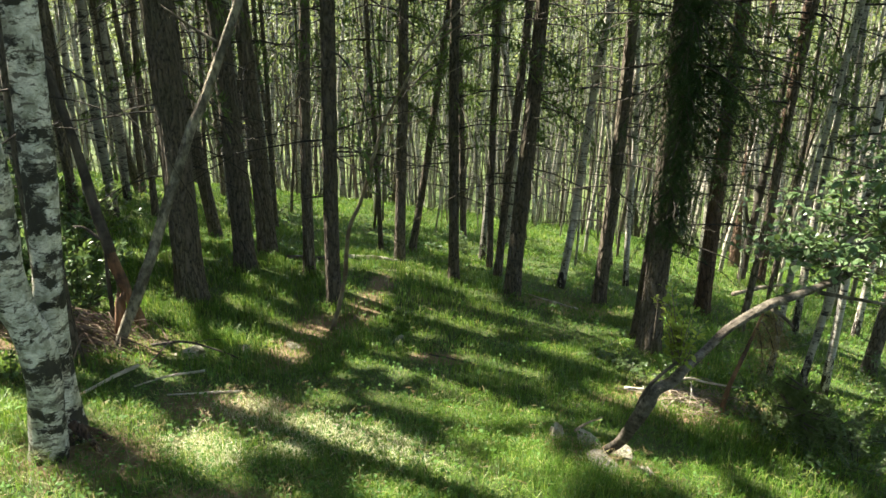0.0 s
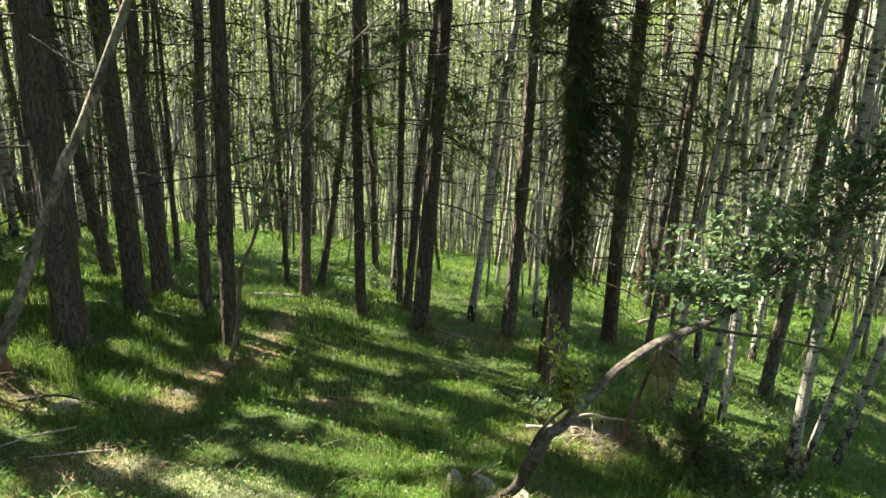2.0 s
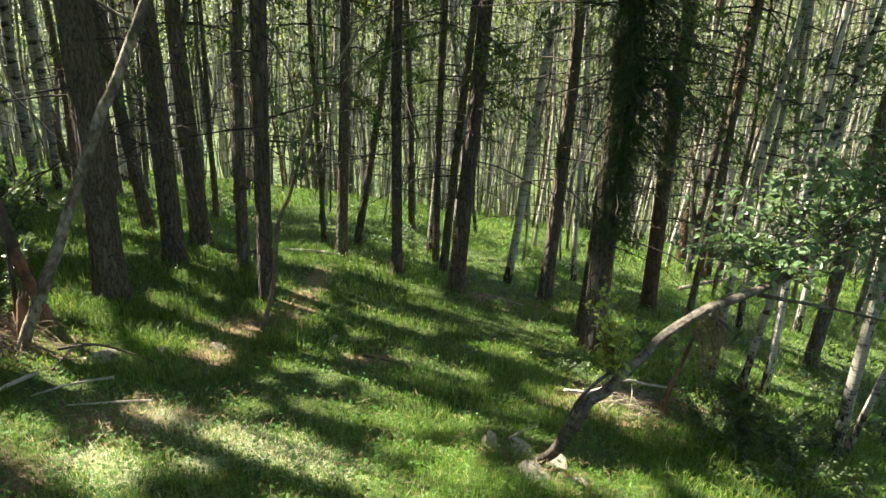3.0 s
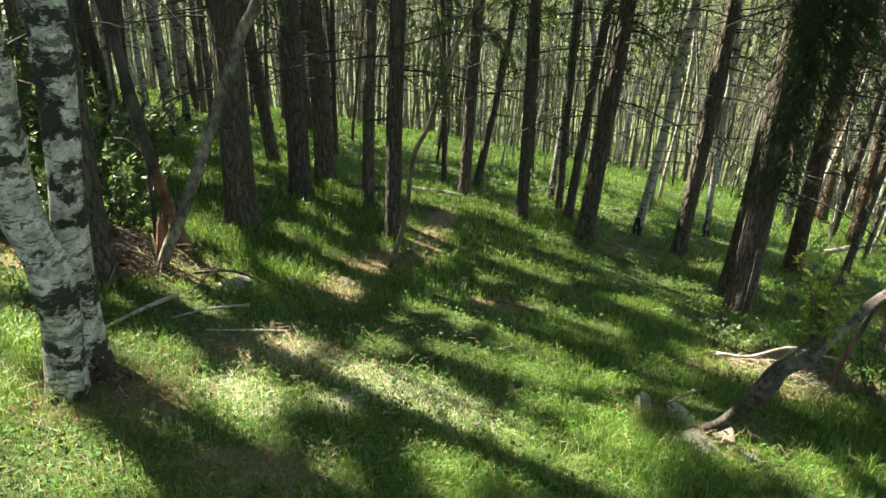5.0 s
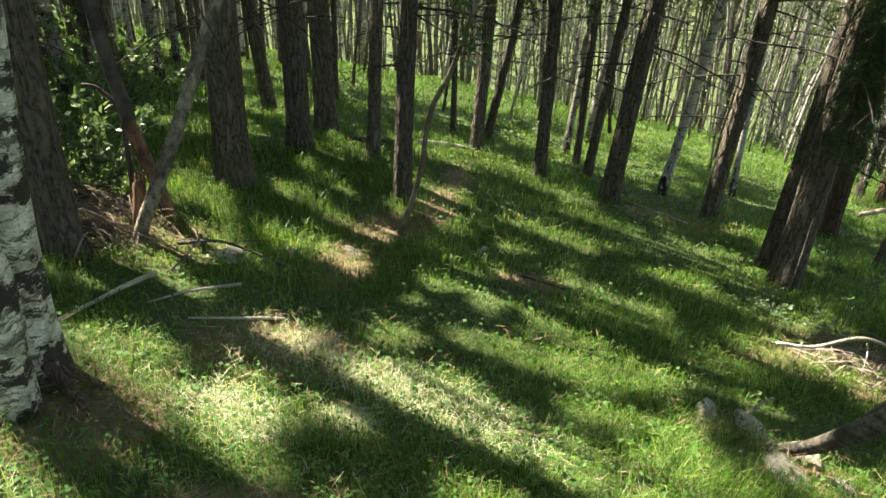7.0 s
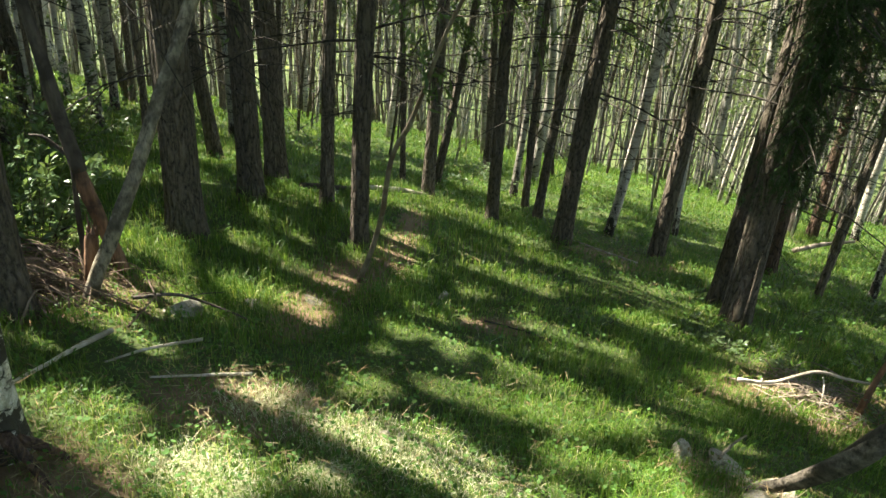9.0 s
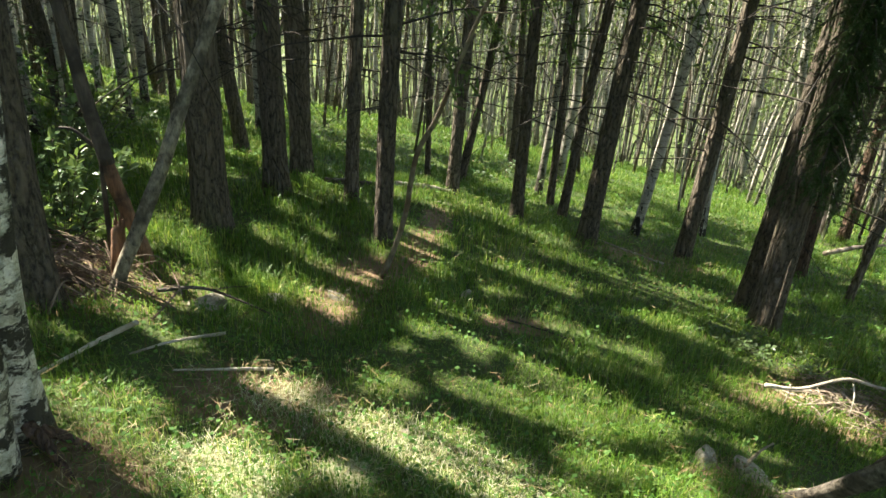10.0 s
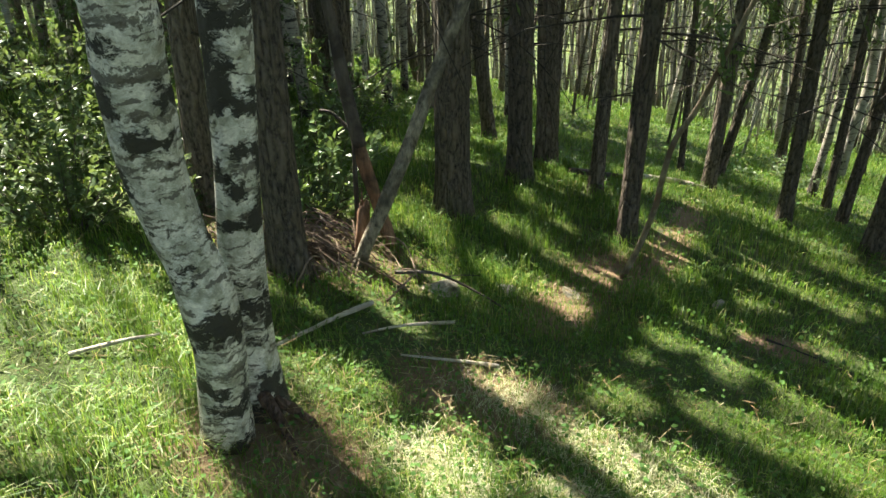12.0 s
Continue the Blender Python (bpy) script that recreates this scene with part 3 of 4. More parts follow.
def tree(name, label, x, y, dia, lean=(0, 0), tall=13.0, bark=BARK, leaf=CANOPY, twigs=14, reach=1.2, twig_low=1.0, twig_high=6.0, crown_low=5.5, spread=1.9,
         clumps=70, per=22, near=False, group="", seed=0, sway=0.02, size=0.175, category="tree", boughs=0, green=0):
    z0 = float(height(x, y))
    at = (x, y, z0)
    ob = empty(name, at)
    line, h = trunk_line(x, y, lean, tall, sway, seed=seed)
    r0 = dia / 2
    rings = 90 if near else 30
    full = curve_points(np.column_stack([line, h]), rings)
    hh = full[:, 3]
    rad = r0 * np.clip(1 - 0.8 * np.maximum(hh, 0) / tall, 0.12, 1) * (1 + (0.38 if near else 0.3) * np.exp(-np.maximum(hh + 0.05, 0) / 0.16))
    v, f, caps = tube(full[:, :3], rad, 40 if near else 12, 0.11 if near else 0.07, 3.0 + seed % 3, seed * 1.3)
    v, f = join([(v, f, caps)])
    mesh_ob("trunk", v, f, bark, ob, origin=at)
    if twigs:
        for v, f in dead_branches(line, h, dia, twigs, twig_low, twig_high, reach, 100 + seed):
            mesh_ob("branch", v, f, BRANCH, ob, origin=at)
    for v, f in dead_branches(line, h, dia, boughs, 1.9, 3.9, 2.1, 900 + seed, 0.008, (-0.5, 0.45)) if boughs else ():
        mesh_ob("long_branch", v, f, BRANCH, ob, origin=at)
    for (v, f), needles in green_boughs(line, h, green, 2.0, 5.0, 1.5, 700 + seed) if green else ():
        b = mesh_ob("bough", v, f, BRANCH, ob, origin=at)
        mesh_ob("needles", needles[0], needles[1], BOUGH_NEEDLE, b, smooth=False, origin=at)
    if clumps:
        v, f = crown(line, h, crown_low, tall, spread, clumps, per, size, np.random.default_rng(500 + seed))
        mesh_ob("crown", v, f, leaf, ob, "leafy green crown", smooth=False, origin=at)
    return tagged(ob, label, category, group)


CONIFER = "tall conifer with dark furrowed bark and bare lower branches"
PLAN_CONIFERS = [  # x, y, trunk width, lean, near
    (-2.183, 5.70, 0.31, (-0.006, -0.01), True), (-2.046, 6.91, 0.26, (-0.020, -0.005), True), (-2.021, 7.747, 0.235, (-0.021, -0.001), True),
    (-3.10, 9.23, 0.20, (-0.10, -0.03), False), (-1.41, 7.03, 0.135, (0.030, 0.012), True), (-1.006, 6.05, 0.16, (0.012, 0.003), True),
    (-0.542, 8.38, 0.165, (0.021, 0.008), False), (-0.47, 10.2, 0.13, (0.15, 0.007), False), (-0.885, 9.61, 0.085, (-0.032, 0.002), False),
    (0.13, 7.83, 0.14, (-0.005, 0.0), True), (0.66, 9.44, 0.11, (0.0, -0.006), False), (0.72, 8.7, 0.13, (0.068, -0.006), False),
    (0.779, 7.37, 0.20, (0.049, 0.0), True), (1.871, 7.83, 0.185, (0.024, -0.006), True), (1.886, 5.82, 0.235, (-0.006, 0.022), True),
    (1.92, 6.31, 0.165, (0.034, -0.01), True), (3.33, 8.36, 0.235, (-0.009, 0.003), True), (6.1, 14.0, 0.24, (-0.009, 0.004), False),
    (-2.71, 11.03, 0.09, (-0.004, 0.0), False), (0.38, 12.7, 0.145, (-0.04, 0.0), False), (4.85, 7.18, 0.18, (0.03, -0.02), False),
    (3.50, 7.57, 0.10, (0.046, -0.026), False), (5.5, 11.5, 0.2, (0.0, 0.0), False), (-2.344, 3.923, 0.205, (0.023, 0.012), True), (-3.28, 4.47, 0.20, (0.045, 0.0), True), (-2.36, 6.25, 0.20, (0.0, 0.0), True)]
for k, (x, y, dia, lean, near) in enumerate(PLAN_CONIFERS):
    tree("conifer_tree", CONIFER, x, y, dia * 0.84, lean, bark=BARK_RED if k in (16, 17, 22) else BARK, leaf=CANOPY, twigs=(40 if x > 0.5 else 32) if dia > 0.12 else 16, near=near, twig_high=5.0, seed=k, group="conifers on the slope",
         crown_low=6.0, clumps=85 if dia > 0.12 else 45, reach=1.7 if x > 0.5 else 1.3, boughs={14: 10, 13: 6, 16: 6, 12: 3}.get(k, 0), green=5 if y > 5.5 and k != 14 else 0)

PLAN_BIRCHES = [(1.53, 8.56, 0.105, (0.104, -0.019)), (3.36, 5.49, 0.064, (0.0, 0.0)), (2.78, 5.35, 0.052, (0.04, -0.02)), (3.0, 5.25, 0.055, (0.095, -0.055)),
                (3.12, 4.12, 0.075, (-0.01, 0.01)), (3.20, 4.15, 0.050, (0.10, -0.07)), (4.08, 4.9, 0.065, (0.075, -0.063)), (5.39, 8.4, 0.09, (0.006, 0.0)),
                (4.4, 8.05, 0.085, (0.01, -0.005)), (6.7, 12.3, 0.13, (0.0, 0.0)), (2.67, 9.63, 0.085, (-0.05, 0.03)), (0.61, 10.4, 0.10, (0.03, 0))]
# grey bark also carries the shade on most of these trunks in its colour
for k, (x, y, dia, lean) in enumerate(PLAN_BIRCHES):
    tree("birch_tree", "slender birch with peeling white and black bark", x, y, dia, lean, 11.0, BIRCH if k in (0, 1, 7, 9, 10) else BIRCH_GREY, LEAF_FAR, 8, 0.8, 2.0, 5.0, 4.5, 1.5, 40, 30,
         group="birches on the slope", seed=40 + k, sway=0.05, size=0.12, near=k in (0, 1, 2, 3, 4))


# ---- the old double birch ----


def stem(name, pts, r0, r1, mat, parent, origin, sides=10, rings=24, rough=0.08, seed=0.0, flare=0.0, label=""):
    c = curve_points(pts, rings)
    u = np.linspace(0, 1, rings)
    rad = (r0 + (r1 - r0) * u) * (1 + flare * np.exp(-u * 14))
    v, f = join([tube(c, rad, sides, rough, 4.0, seed)])
    return mesh_ob(name, v, f, mat, parent, label, origin=origin)


def old_birch():
    at = (-1.76, 2.74, float(height(-1.76, 2.74)))
    ob = empty("birch_tree", at)
    left = [(-1.775, 2.70, -0.50, 0.092), (-1.764, 2.694, -0.365, 0.088), (-1.743, 2.687, -0.272, 0.082), (-1.727, 2.678, -0.152, 0.076), (-1.707, 2.672, -0.039, 0.073), (-1.695, 2.665, 0.066, 0.073),
            (-1.692, 2.656, 0.166, 0.074), (-1.694, 2.647, 0.26, 0.071), (-1.706, 2.636, 0.348, 0.066), (-1.725, 2.626, 0.431, 0.068), (-1.738, 2.61, 0.589, 0.073), (-1.722, 2.593, 0.735, 0.078),
            (-1.707, 2.579, 0.868, 0.077), (-1.69, 2.567, 0.989, 0.076), (-1.70, 2.5, 1.6, 0.073), (-1.8, 2.4, 3.0, 0.066), (-1.95, 2.3, 6.0, 0.055), (-2.0, 2.3, 10.0, 0.04)]
    right = [(-1.77, 2.89, -0.52, 0.115), (-1.777, 2.891, -0.40, 0.102), (-1.780, 2.891, -0.304, 0.090), (-1.784, 2.894, -0.214, 0.084), (-1.786, 2.896, -0.104, 0.077), (-1.773, 2.901, 0.106, 0.069), (-1.757, 2.908, 0.299, 0.067),
             (-1.738, 2.914, 0.478, 0.065), (-1.725, 2.921, 0.642, 0.066), (-1.711, 2.925, 0.795, 0.067), (-1.70, 2.928, 0.938, 0.069), (-1.66, 2.95, 1.8, 0.066), (-1.6, 3.0, 4.0, 0.06), (-1.5, 3.1, 7.0, 0.05), (-1.4, 3.2, 10.5, 0.035)]
    for line, seed in ((left, 1.0), (right, 4.0)):
        c = curve_points(line, 170)
        v, f = join([tube(c[:, :3], c[:, 3], 44, 0.07, 4.0, seed)])
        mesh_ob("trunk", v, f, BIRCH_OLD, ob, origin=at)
    # roots of the foot, half bare
    for a, n, low in ((-0.5, 0.26, 0.05), (0.2, 0.22, 0.02), (2.6, 0.15, 0.0), (-1.5, 0.13, 0.0)):
        b = np.array([-1.76, 2.86 if abs(a) < 1 else 2.72, 0])
        e = np.array([math.cos(a), math.sin(a), 0])
        way = [b + e * q for q in (0.05, 0.45 * n + 0.04, n)]
        stem("root", [(*p[:2], float(height(*p[:2])) + h) for p, h in zip(way, (0.05 + low, 0.02 + low, -0.02))], 0.022, 0.009, BARK_RED, ob, at, 9, 14, 0.2, a, label="dark bare root")
    r = np.random.default_rng(77)
    for line in (left, right):
        l = curve_points(line, 40)[:, :3]
        v, f = crown(l, l[:, 2] + 0.4, 4.5, 10.0, 1.8, 55, 30, 0.12, r)
        mesh_ob("crown", v, f, LEAF_FAR, ob, "leafy green crown", smooth=False, origin=at)
    return tagged(ob, "old twin-stemmed birch with white bark and black scars", "tree")


old_birch()

# ---- leaning pole, broken stem, bent sapling ----


def leaning_pole():
    at = (-2.2, 4.36, float(height(-2.2, 4.36)))
    ob = empty("leaning_dead_tree", at)
    pts = [(-2.20, 4.20, -0.78), (-2.16, 4.215, -0.66), (-2.10, 4.25, -0.48), (-2.035, 4.30, -0.33), (-1.965, 4.33, -0.155), (-1.90, 4.37, 0.01), (-1.82, 4.455, 0.27), (-1.765, 4.52, 0.44), (-1.705, 4.585, 0.615),
           (-1.645, 4.65, 0.80), (-1.575, 4.71, 0.95), (-1.40, 4.93, 1.46), (-1.22, 5.13, 1.98), (-1.05, 5.34, 2.49)]
    p, d = np.array(pts[1]), (np.array(pts[11]) - np.array(pts[1])) / 2.4
    stem("trunk", pts, 0.034, 0.027, POLE, ob, at, 14, 60, 0.2, 2.0, 0.4)
    for k, a, n in ((0.75, 2.0, 0.05), (1.35, 4.5, 0.07), (1.9, 1.0, 0.09), (2.2, 3.5, 0.4)):
        b = p + d * k
        e = np.array([math.cos(a), 0.4 * math.sin(a), 0.6])
        stem("branch", [b, b + e * n * 0.5, b + e * n + np.array([0.02, 0, 0.01])], 0.014, 0.006, POLE, ob, at, 6, 6)
    return tagged(ob, "dead pole leaning across, grey bark with lichen", "dead tree")


def broken_stem():
    at = (-2.2, 4.70, float(height(-2.2, 4.70)))
    ob = empty("crooked_tree", at)
    stem("trunk", [(-2.18, 4.76, -0.95), (-2.21, 4.745, -0.72), (-2.267, 4.714, -0.416), (-2.31, 4.69, -0.2), (-2.335, 4.682, -0.06)], 0.045, 0.034, SNAGWOOD, ob, at, 12, 26, 0.2, 3.0, 0.5, "bare reddish wood")
    stem("upper_trunk", [(-2.33, 4.683, -0.10), (-2.36, 4.668, 0.12), (-2.383, 4.654, 0.304), (-2.405, 4.643, 0.508), (-2.44, 4.62, 0.8), (-2.6, 4.6, 1.6), (-2.75, 4.6, 2.8), (-2.8, 4.6, 4.5)], 0.040, 0.018, TWIG, ob, at, 12, 40, 0.12, 5.0)
    stem("branch", [(-2.335, 4.68, -0.04), (-2.40, 4.66, 0.02), (-2.46, 4.64, 0.09), (-2.53, 4.63, 0.10)], 0.016, 0.005, TWIG, ob, at, 6, 8)
    stem("prop", [(-2.345, 4.66, -0.02), (-2.37, 4.68, -0.3), (-2.39, 4.70, -0.62), (-2.39, 4.70, -0.85)], 0.012, 0.018, TWIG, ob, at, 6, 10)
    return tagged(ob, "thin crooked tree with a barkless red lower stem", "tree")


def broken_stump():
    x, y = -2.16, 4.36
    at = (x, y, float(height(x, y)))
    ob = empty("broken_stump", at)
    stem("stump", [(-2.20, 4.34, -0.78), (-2.19, 4.34, -0.62), (-2.165, 4.345, -0.45), (-2.145, 4.35, -0.33), (-2.14, 4.35, -0.29)], 0.036, 0.027, SNAGWOOD, ob, at, 12, 16, 0.25, 1.0, 0.4)
    for k in range(5):
        a = k * 1.3
        b = np.array([-2.14 + 0.022 * math.cos(a), 4.35 + 0.016 * math.sin(a), -0.31])
        stem("splinter", [b, b + np.array([0.004, 0, 0.04]), b + np.array([0.0, 0.004, 0.05 + 0.03 * (k % 3)])], 0.011, 0.002, SNAGWOOD, ob, at, 5, 5)
    return tagged(ob, "broken reddish stump with a splintered top", "stump")


def bent_sapling():
    at = (-0.91, 5.42, float(height(-0.91, 5.42)))
    ob = empty("sapling", at)
    pts = [(-0.93, 5.40, -1.15), (-0.923, 5.388, -1.049), (-0.834, 5.30, -0.758), (-0.764, 5.20, -0.458), (-0.74, 5.13, -0.26), (-0.70, 5.07, -0.03), (-0.607, 4.99, 0.18), (-0.536, 4.90, 0.39), (-0.475, 4.83, 0.59),
           (-0.40, 4.74, 0.80), (-0.28, 4.65, 1.04), (-0.10, 4.55, 1.32), (0.15, 4.45, 1.60), (0.5, 4.4, 1.9), (0.9, 4.4, 2.2)]
    stem("stem", pts, 0.020, 0.004, SAPWOOD, ob, at, 10, 80, 0.12, 2.0, 0.3)
    r = np.random.default_rng(12)
    for k in (8, 9, 10, 11, 12):
        b = np.array(pts[k])
        for s in (-1, 1):
            e = np.array([0.25 * s + 0.15, r.uniform(-0.2, 0.2), r.uniform(0.05, 0.3)]) * r.uniform(0.4, 1.2)
            stem("branch", [b, b + e * 0.5 + np.array([0, 0, -0.02]), b + e], 0.005, 0.002, SAPWOOD, ob, at, 5, 6)
    return tagged(ob, "thin bent sapling arching over the path", "sapling")


def forked_snag():
    x, y = 5.3, 11.8
    at = (x, y, float(height(x, y)))
    ob = empty("forked_snag", at)
    z = at[2]
    stem("trunk", [(x, y, z - 0.1), (x + 0.06, y, z + 1.0), (x + 0.14, y, z + 2.4), (x + 0.22, y, z + 4.1)], 0.075, 0.045, TWIG, ob, at, 9, 30, 0.12)
    for sx in (-1, 1):
        stem("fork", [(x + 0.22, y, z + 4.05), (x + 0.22 + 0.06 * sx, y, z + 4.16), (x + 0.22 + 0.16 * sx, y, z + 4.28)], 0.038, 0.022, TWIG, ob, at, 7, 8, 0.1)
    stem("branch", [(x + 0.05, y, z + 0.9), (x - 0.15, y, z + 1.5), (x - 0.22, y, z + 2.1)], 0.035, 0.012, TWIG, ob, at, 7, 10, 0.1)
    return tagged(ob, "dead grey snag with a forked broken top", "dead tree")


forked_snag(), leaning_pole(), broken_stem(), broken_stump(), bent_sapling()

# ---- leaves on twigs ----


def leaf_cards(p, lng, nrm, size, aspect=0.6):
    """Broad leaves: each a folded blade of six corners, pointed at both ends."""
    n = len(p)
    wid = unit(np.cross(nrm, lng))
    nrm = np.cross(lng, wid)
    L, W, N = lng * size[:, None], wid * (size * aspect / 2)[:, None], nrm * (size * 0.07)[:, None]
    v = np.stack([p, p + 0.35 * L + W + N, p + 0.72 * L + 0.8 * W + N, p + L - N, p + 0.72 * L - 0.8 * W + N, p + 0.35 * L - W + N], 1).reshape(-1, 3)
    k = np.arange(n)[:, None] * 6
    return v, np.concatenate([k + [0, 1, 2, 3], k + [0, 3, 4, 5]])


def twig_with_leaves(base, way, length, leaves, size, r, droop=0.25, thick=0.004):
    u = np.linspace(0, 1, 7)[:, None]
    side = np.cross(way, (0, 0, 1))
    line = base + way * u * length + np.array([0, 0, -1.0]) * droop * u ** 2 * length + side * r.normal(0, 0.12) * u ** 2 * length
    wood_piece = tube(line, thick * (1 - 0.75 * u[:, 0]), 4)
    s = r.uniform(0.15, 1.0, leaves)
    p = np.stack([np.interp(s, u[:, 0], line[:, k]) for k in range(3)], -1)
    lng = unit(way[None] * 0.5 + side[None] * r.choice([-1, 1], leaves)[:, None] * r.uniform(0.4, 1, leaves)[:, None] + r.normal(0, 0.35, (leaves, 3)) - np.array([0, 0, 0.25]))
    nrm = unit(np.array([0, 0, 1.0]) + r.normal(0, 0.28, (leaves, 3)))
    p = p + lng * 0.015
    return wood_piece, leaf_cards(p, lng, nrm, size * r.uniform(0.6, 1.25, leaves), 0.66)


def leafy_branches(ob, at, specs, r, mat, bark, part_name="branch"):
    """specs: (base, way, length, leaves, leaf size, droop). Each branch is a part that carries its leaves."""
    for base, way, length, leaves, size, droop in specs:
        way = np.asarray(way, float)
        way = way / np.linalg.norm(way)
        w, l = twig_with_leaves(np.asarray(base, float), way, length, leaves, size, r, droop)
        v, f = join([w])
        b = mesh_ob(part_name, v, f, bark, ob, origin=at)
        mesh_ob("leaves", l[0], l[1], mat, b, smooth=False, origin=at)


def leaning_tree():
    at = (0.85, 3.25, float(height(0.85, 3.25)))
    ob = empty("leaning_tree", at)
    pts = [(0.80, 3.30, -0.80), (0.87, 3.22, -0.66), (0.923, 3.123, -0.532), (0.939, 2.95, -0.29), (0.955, 2.87, -0.15), (0.976, 2.848, -0.065), (1.037, 2.85, -0.025), (1.095, 2.85, 0.045), (1.224, 2.96, 0.085), (1.342, 3.06, 0.135),
           (1.48, 3.13, 0.19), (1.60, 3.18, 0.225), (1.798, 3.305, 0.225), (2.036, 3.504, 0.20), (2.28, 3.70, 0.19), (2.38, 3.74, 0.27), (2.68, 3.88, 0.45), (2.95, 3.95, 0.65), (3.2, 4.0, 0.95)]
    c = curve_points(pts, 130)
    u = np.linspace(0, 1, 130)
    v, f = join([tube(c, np.interp(u, (0, 0.1, 0.18, 0.24, 0.30, 0.4, 0.6, 0.75, 1), (0.020, 0.024, 0.031, 0.032, 0.026, 0.022, 0.021, 0.018, 0.011)), 20, 0.2, 4.0, 3.0)])
    mesh_ob("trunk", v, f, ARM_BARK, ob, origin=at)
    stem("stem", [(0.935, 3.02, -0.40), (0.925, 2.93, -0.22), (0.93, 2.85, -0.07), (0.97, 2.80, 0.04), (1.02, 2.80, 0.09), (1.06, 2.83, 0.10)], 0.009, 0.007, TWIG, ob, at, 7, 14, label="thin dark side stem")
    stem("limb", [(1.98, 3.46, 0.17), (2.2, 3.55, 0.10), (2.5, 3.6, 0.03), (2.9, 3.65, -0.08)], 0.013, 0.006, ARM_BARK, ob, at, 7, 14)
    stem("limb", [(2.1, 3.55, 0.18), (2.15, 3.55, 0.32), (2.3, 3.5, 0.5), (2.5, 3.4, 0.75)], 0.012, 0.005, ARM_BARK, ob, at, 7, 14)
    stem("knot", [(1.62, 3.20, 0.19), (1.68, 3.19, 0.15), (1.73, 3.18, 0.10)], 0.014, 0.006, ARM_BARK, ob, at, 6, 6)
    r = np.random.default_rng(31)
    c = curve_points(pts, 60)
    specs = []
    for k in range(80):
        b = c[r.integers(44, 60)] + r.normal(0, 0.03, 3)
        way = np.array([r.uniform(-1.2, 0.6), r.uniform(-0.6, 0.8), r.uniform(0.15, 0.9)])
        specs.append((b, way, r.uniform(0.35, 0.8), r.integers(26, 40), 0.043, r.uniform(0.1, 0.4)))
    for k in range(12):
        b = np.array([2.3, 3.5, 0.5]) + r.normal(0, 0.12, 3)
        specs.append((b, (r.uniform(-1, 0.6), r.uniform(-0.8, 0.5), r.uniform(-0.2, 0.8)), r.uniform(0.3, 0.6), r.integers(12, 20), 0.058, 0.3))
    for k in range(40):
        b = c[r.integers(51, 60)] + r.normal(0, 0.04, 3)
        specs.append((b, (r.uniform(-0.8, 0.9), r.uniform(-0.8, 0.3), r.uniform(-0.15, 1.0)), r.uniform(0.45, 0.95), r.integers(24, 36), 0.046, r.uniform(0.1, 0.35)))
    leafy_branches(ob, at, specs, r, LEAF_NEAR, TWIG)
    return tagged(ob, "leaning broad-leaved tree with smooth curved grey trunk", "tree")


def sprout():
    at = (1.06, 2.83, 0.09)
    ob = empty("leafy_shoot", at)
    r = np.random.default_rng(5)
    specs = [((1.06 + r.normal(0, 0.015), 2.83 + r.normal(0, 0.015), 0.09), (r.normal(0, 0.22), r.normal(0, 0.22), 1), r.uniform(0.12, 0.40), 20, 0.030, 0.0) for _ in range(17)]
    leafy_branches(ob, at, specs, r, LEAF_LIME, SAPWOOD, "shoot")
    return tagged(ob, "yellow-green young shoots sprouting from a side stem", "shoot")


leaning_tree(), sprout()


def shrub(x, y, tall, wide, stems, leaves, size, seed, mat=LEAF_SHRUB, label="leafy green shrub in the undergrowth"):
    z = float(height(x, y))
    at = (x, y, z)
    ob = empty("shrub", at)
    r = np.random.default_rng(seed)
    specs = []
    for _ in range(stems):
        a, d = r.uniform(0, 2 * math.pi), wide * math.sqrt(r.uniform(0, 1))
        b = np.array([x + 0.25 * d * math.cos(a), y + 0.25 * d * math.sin(a), z - 0.03])
        way = np.array([math.cos(a) * d, math.sin(a) * d, tall * r.uniform(0.45, 1.0)])
        specs.append((b, way, float(np.linalg.norm(way)) * 1.05, leaves, size, 0.18))
    leafy_branches(ob, at, specs, r, mat, TWIG, "stem")
    return tagged(ob, label, "shrub", "shrubs")


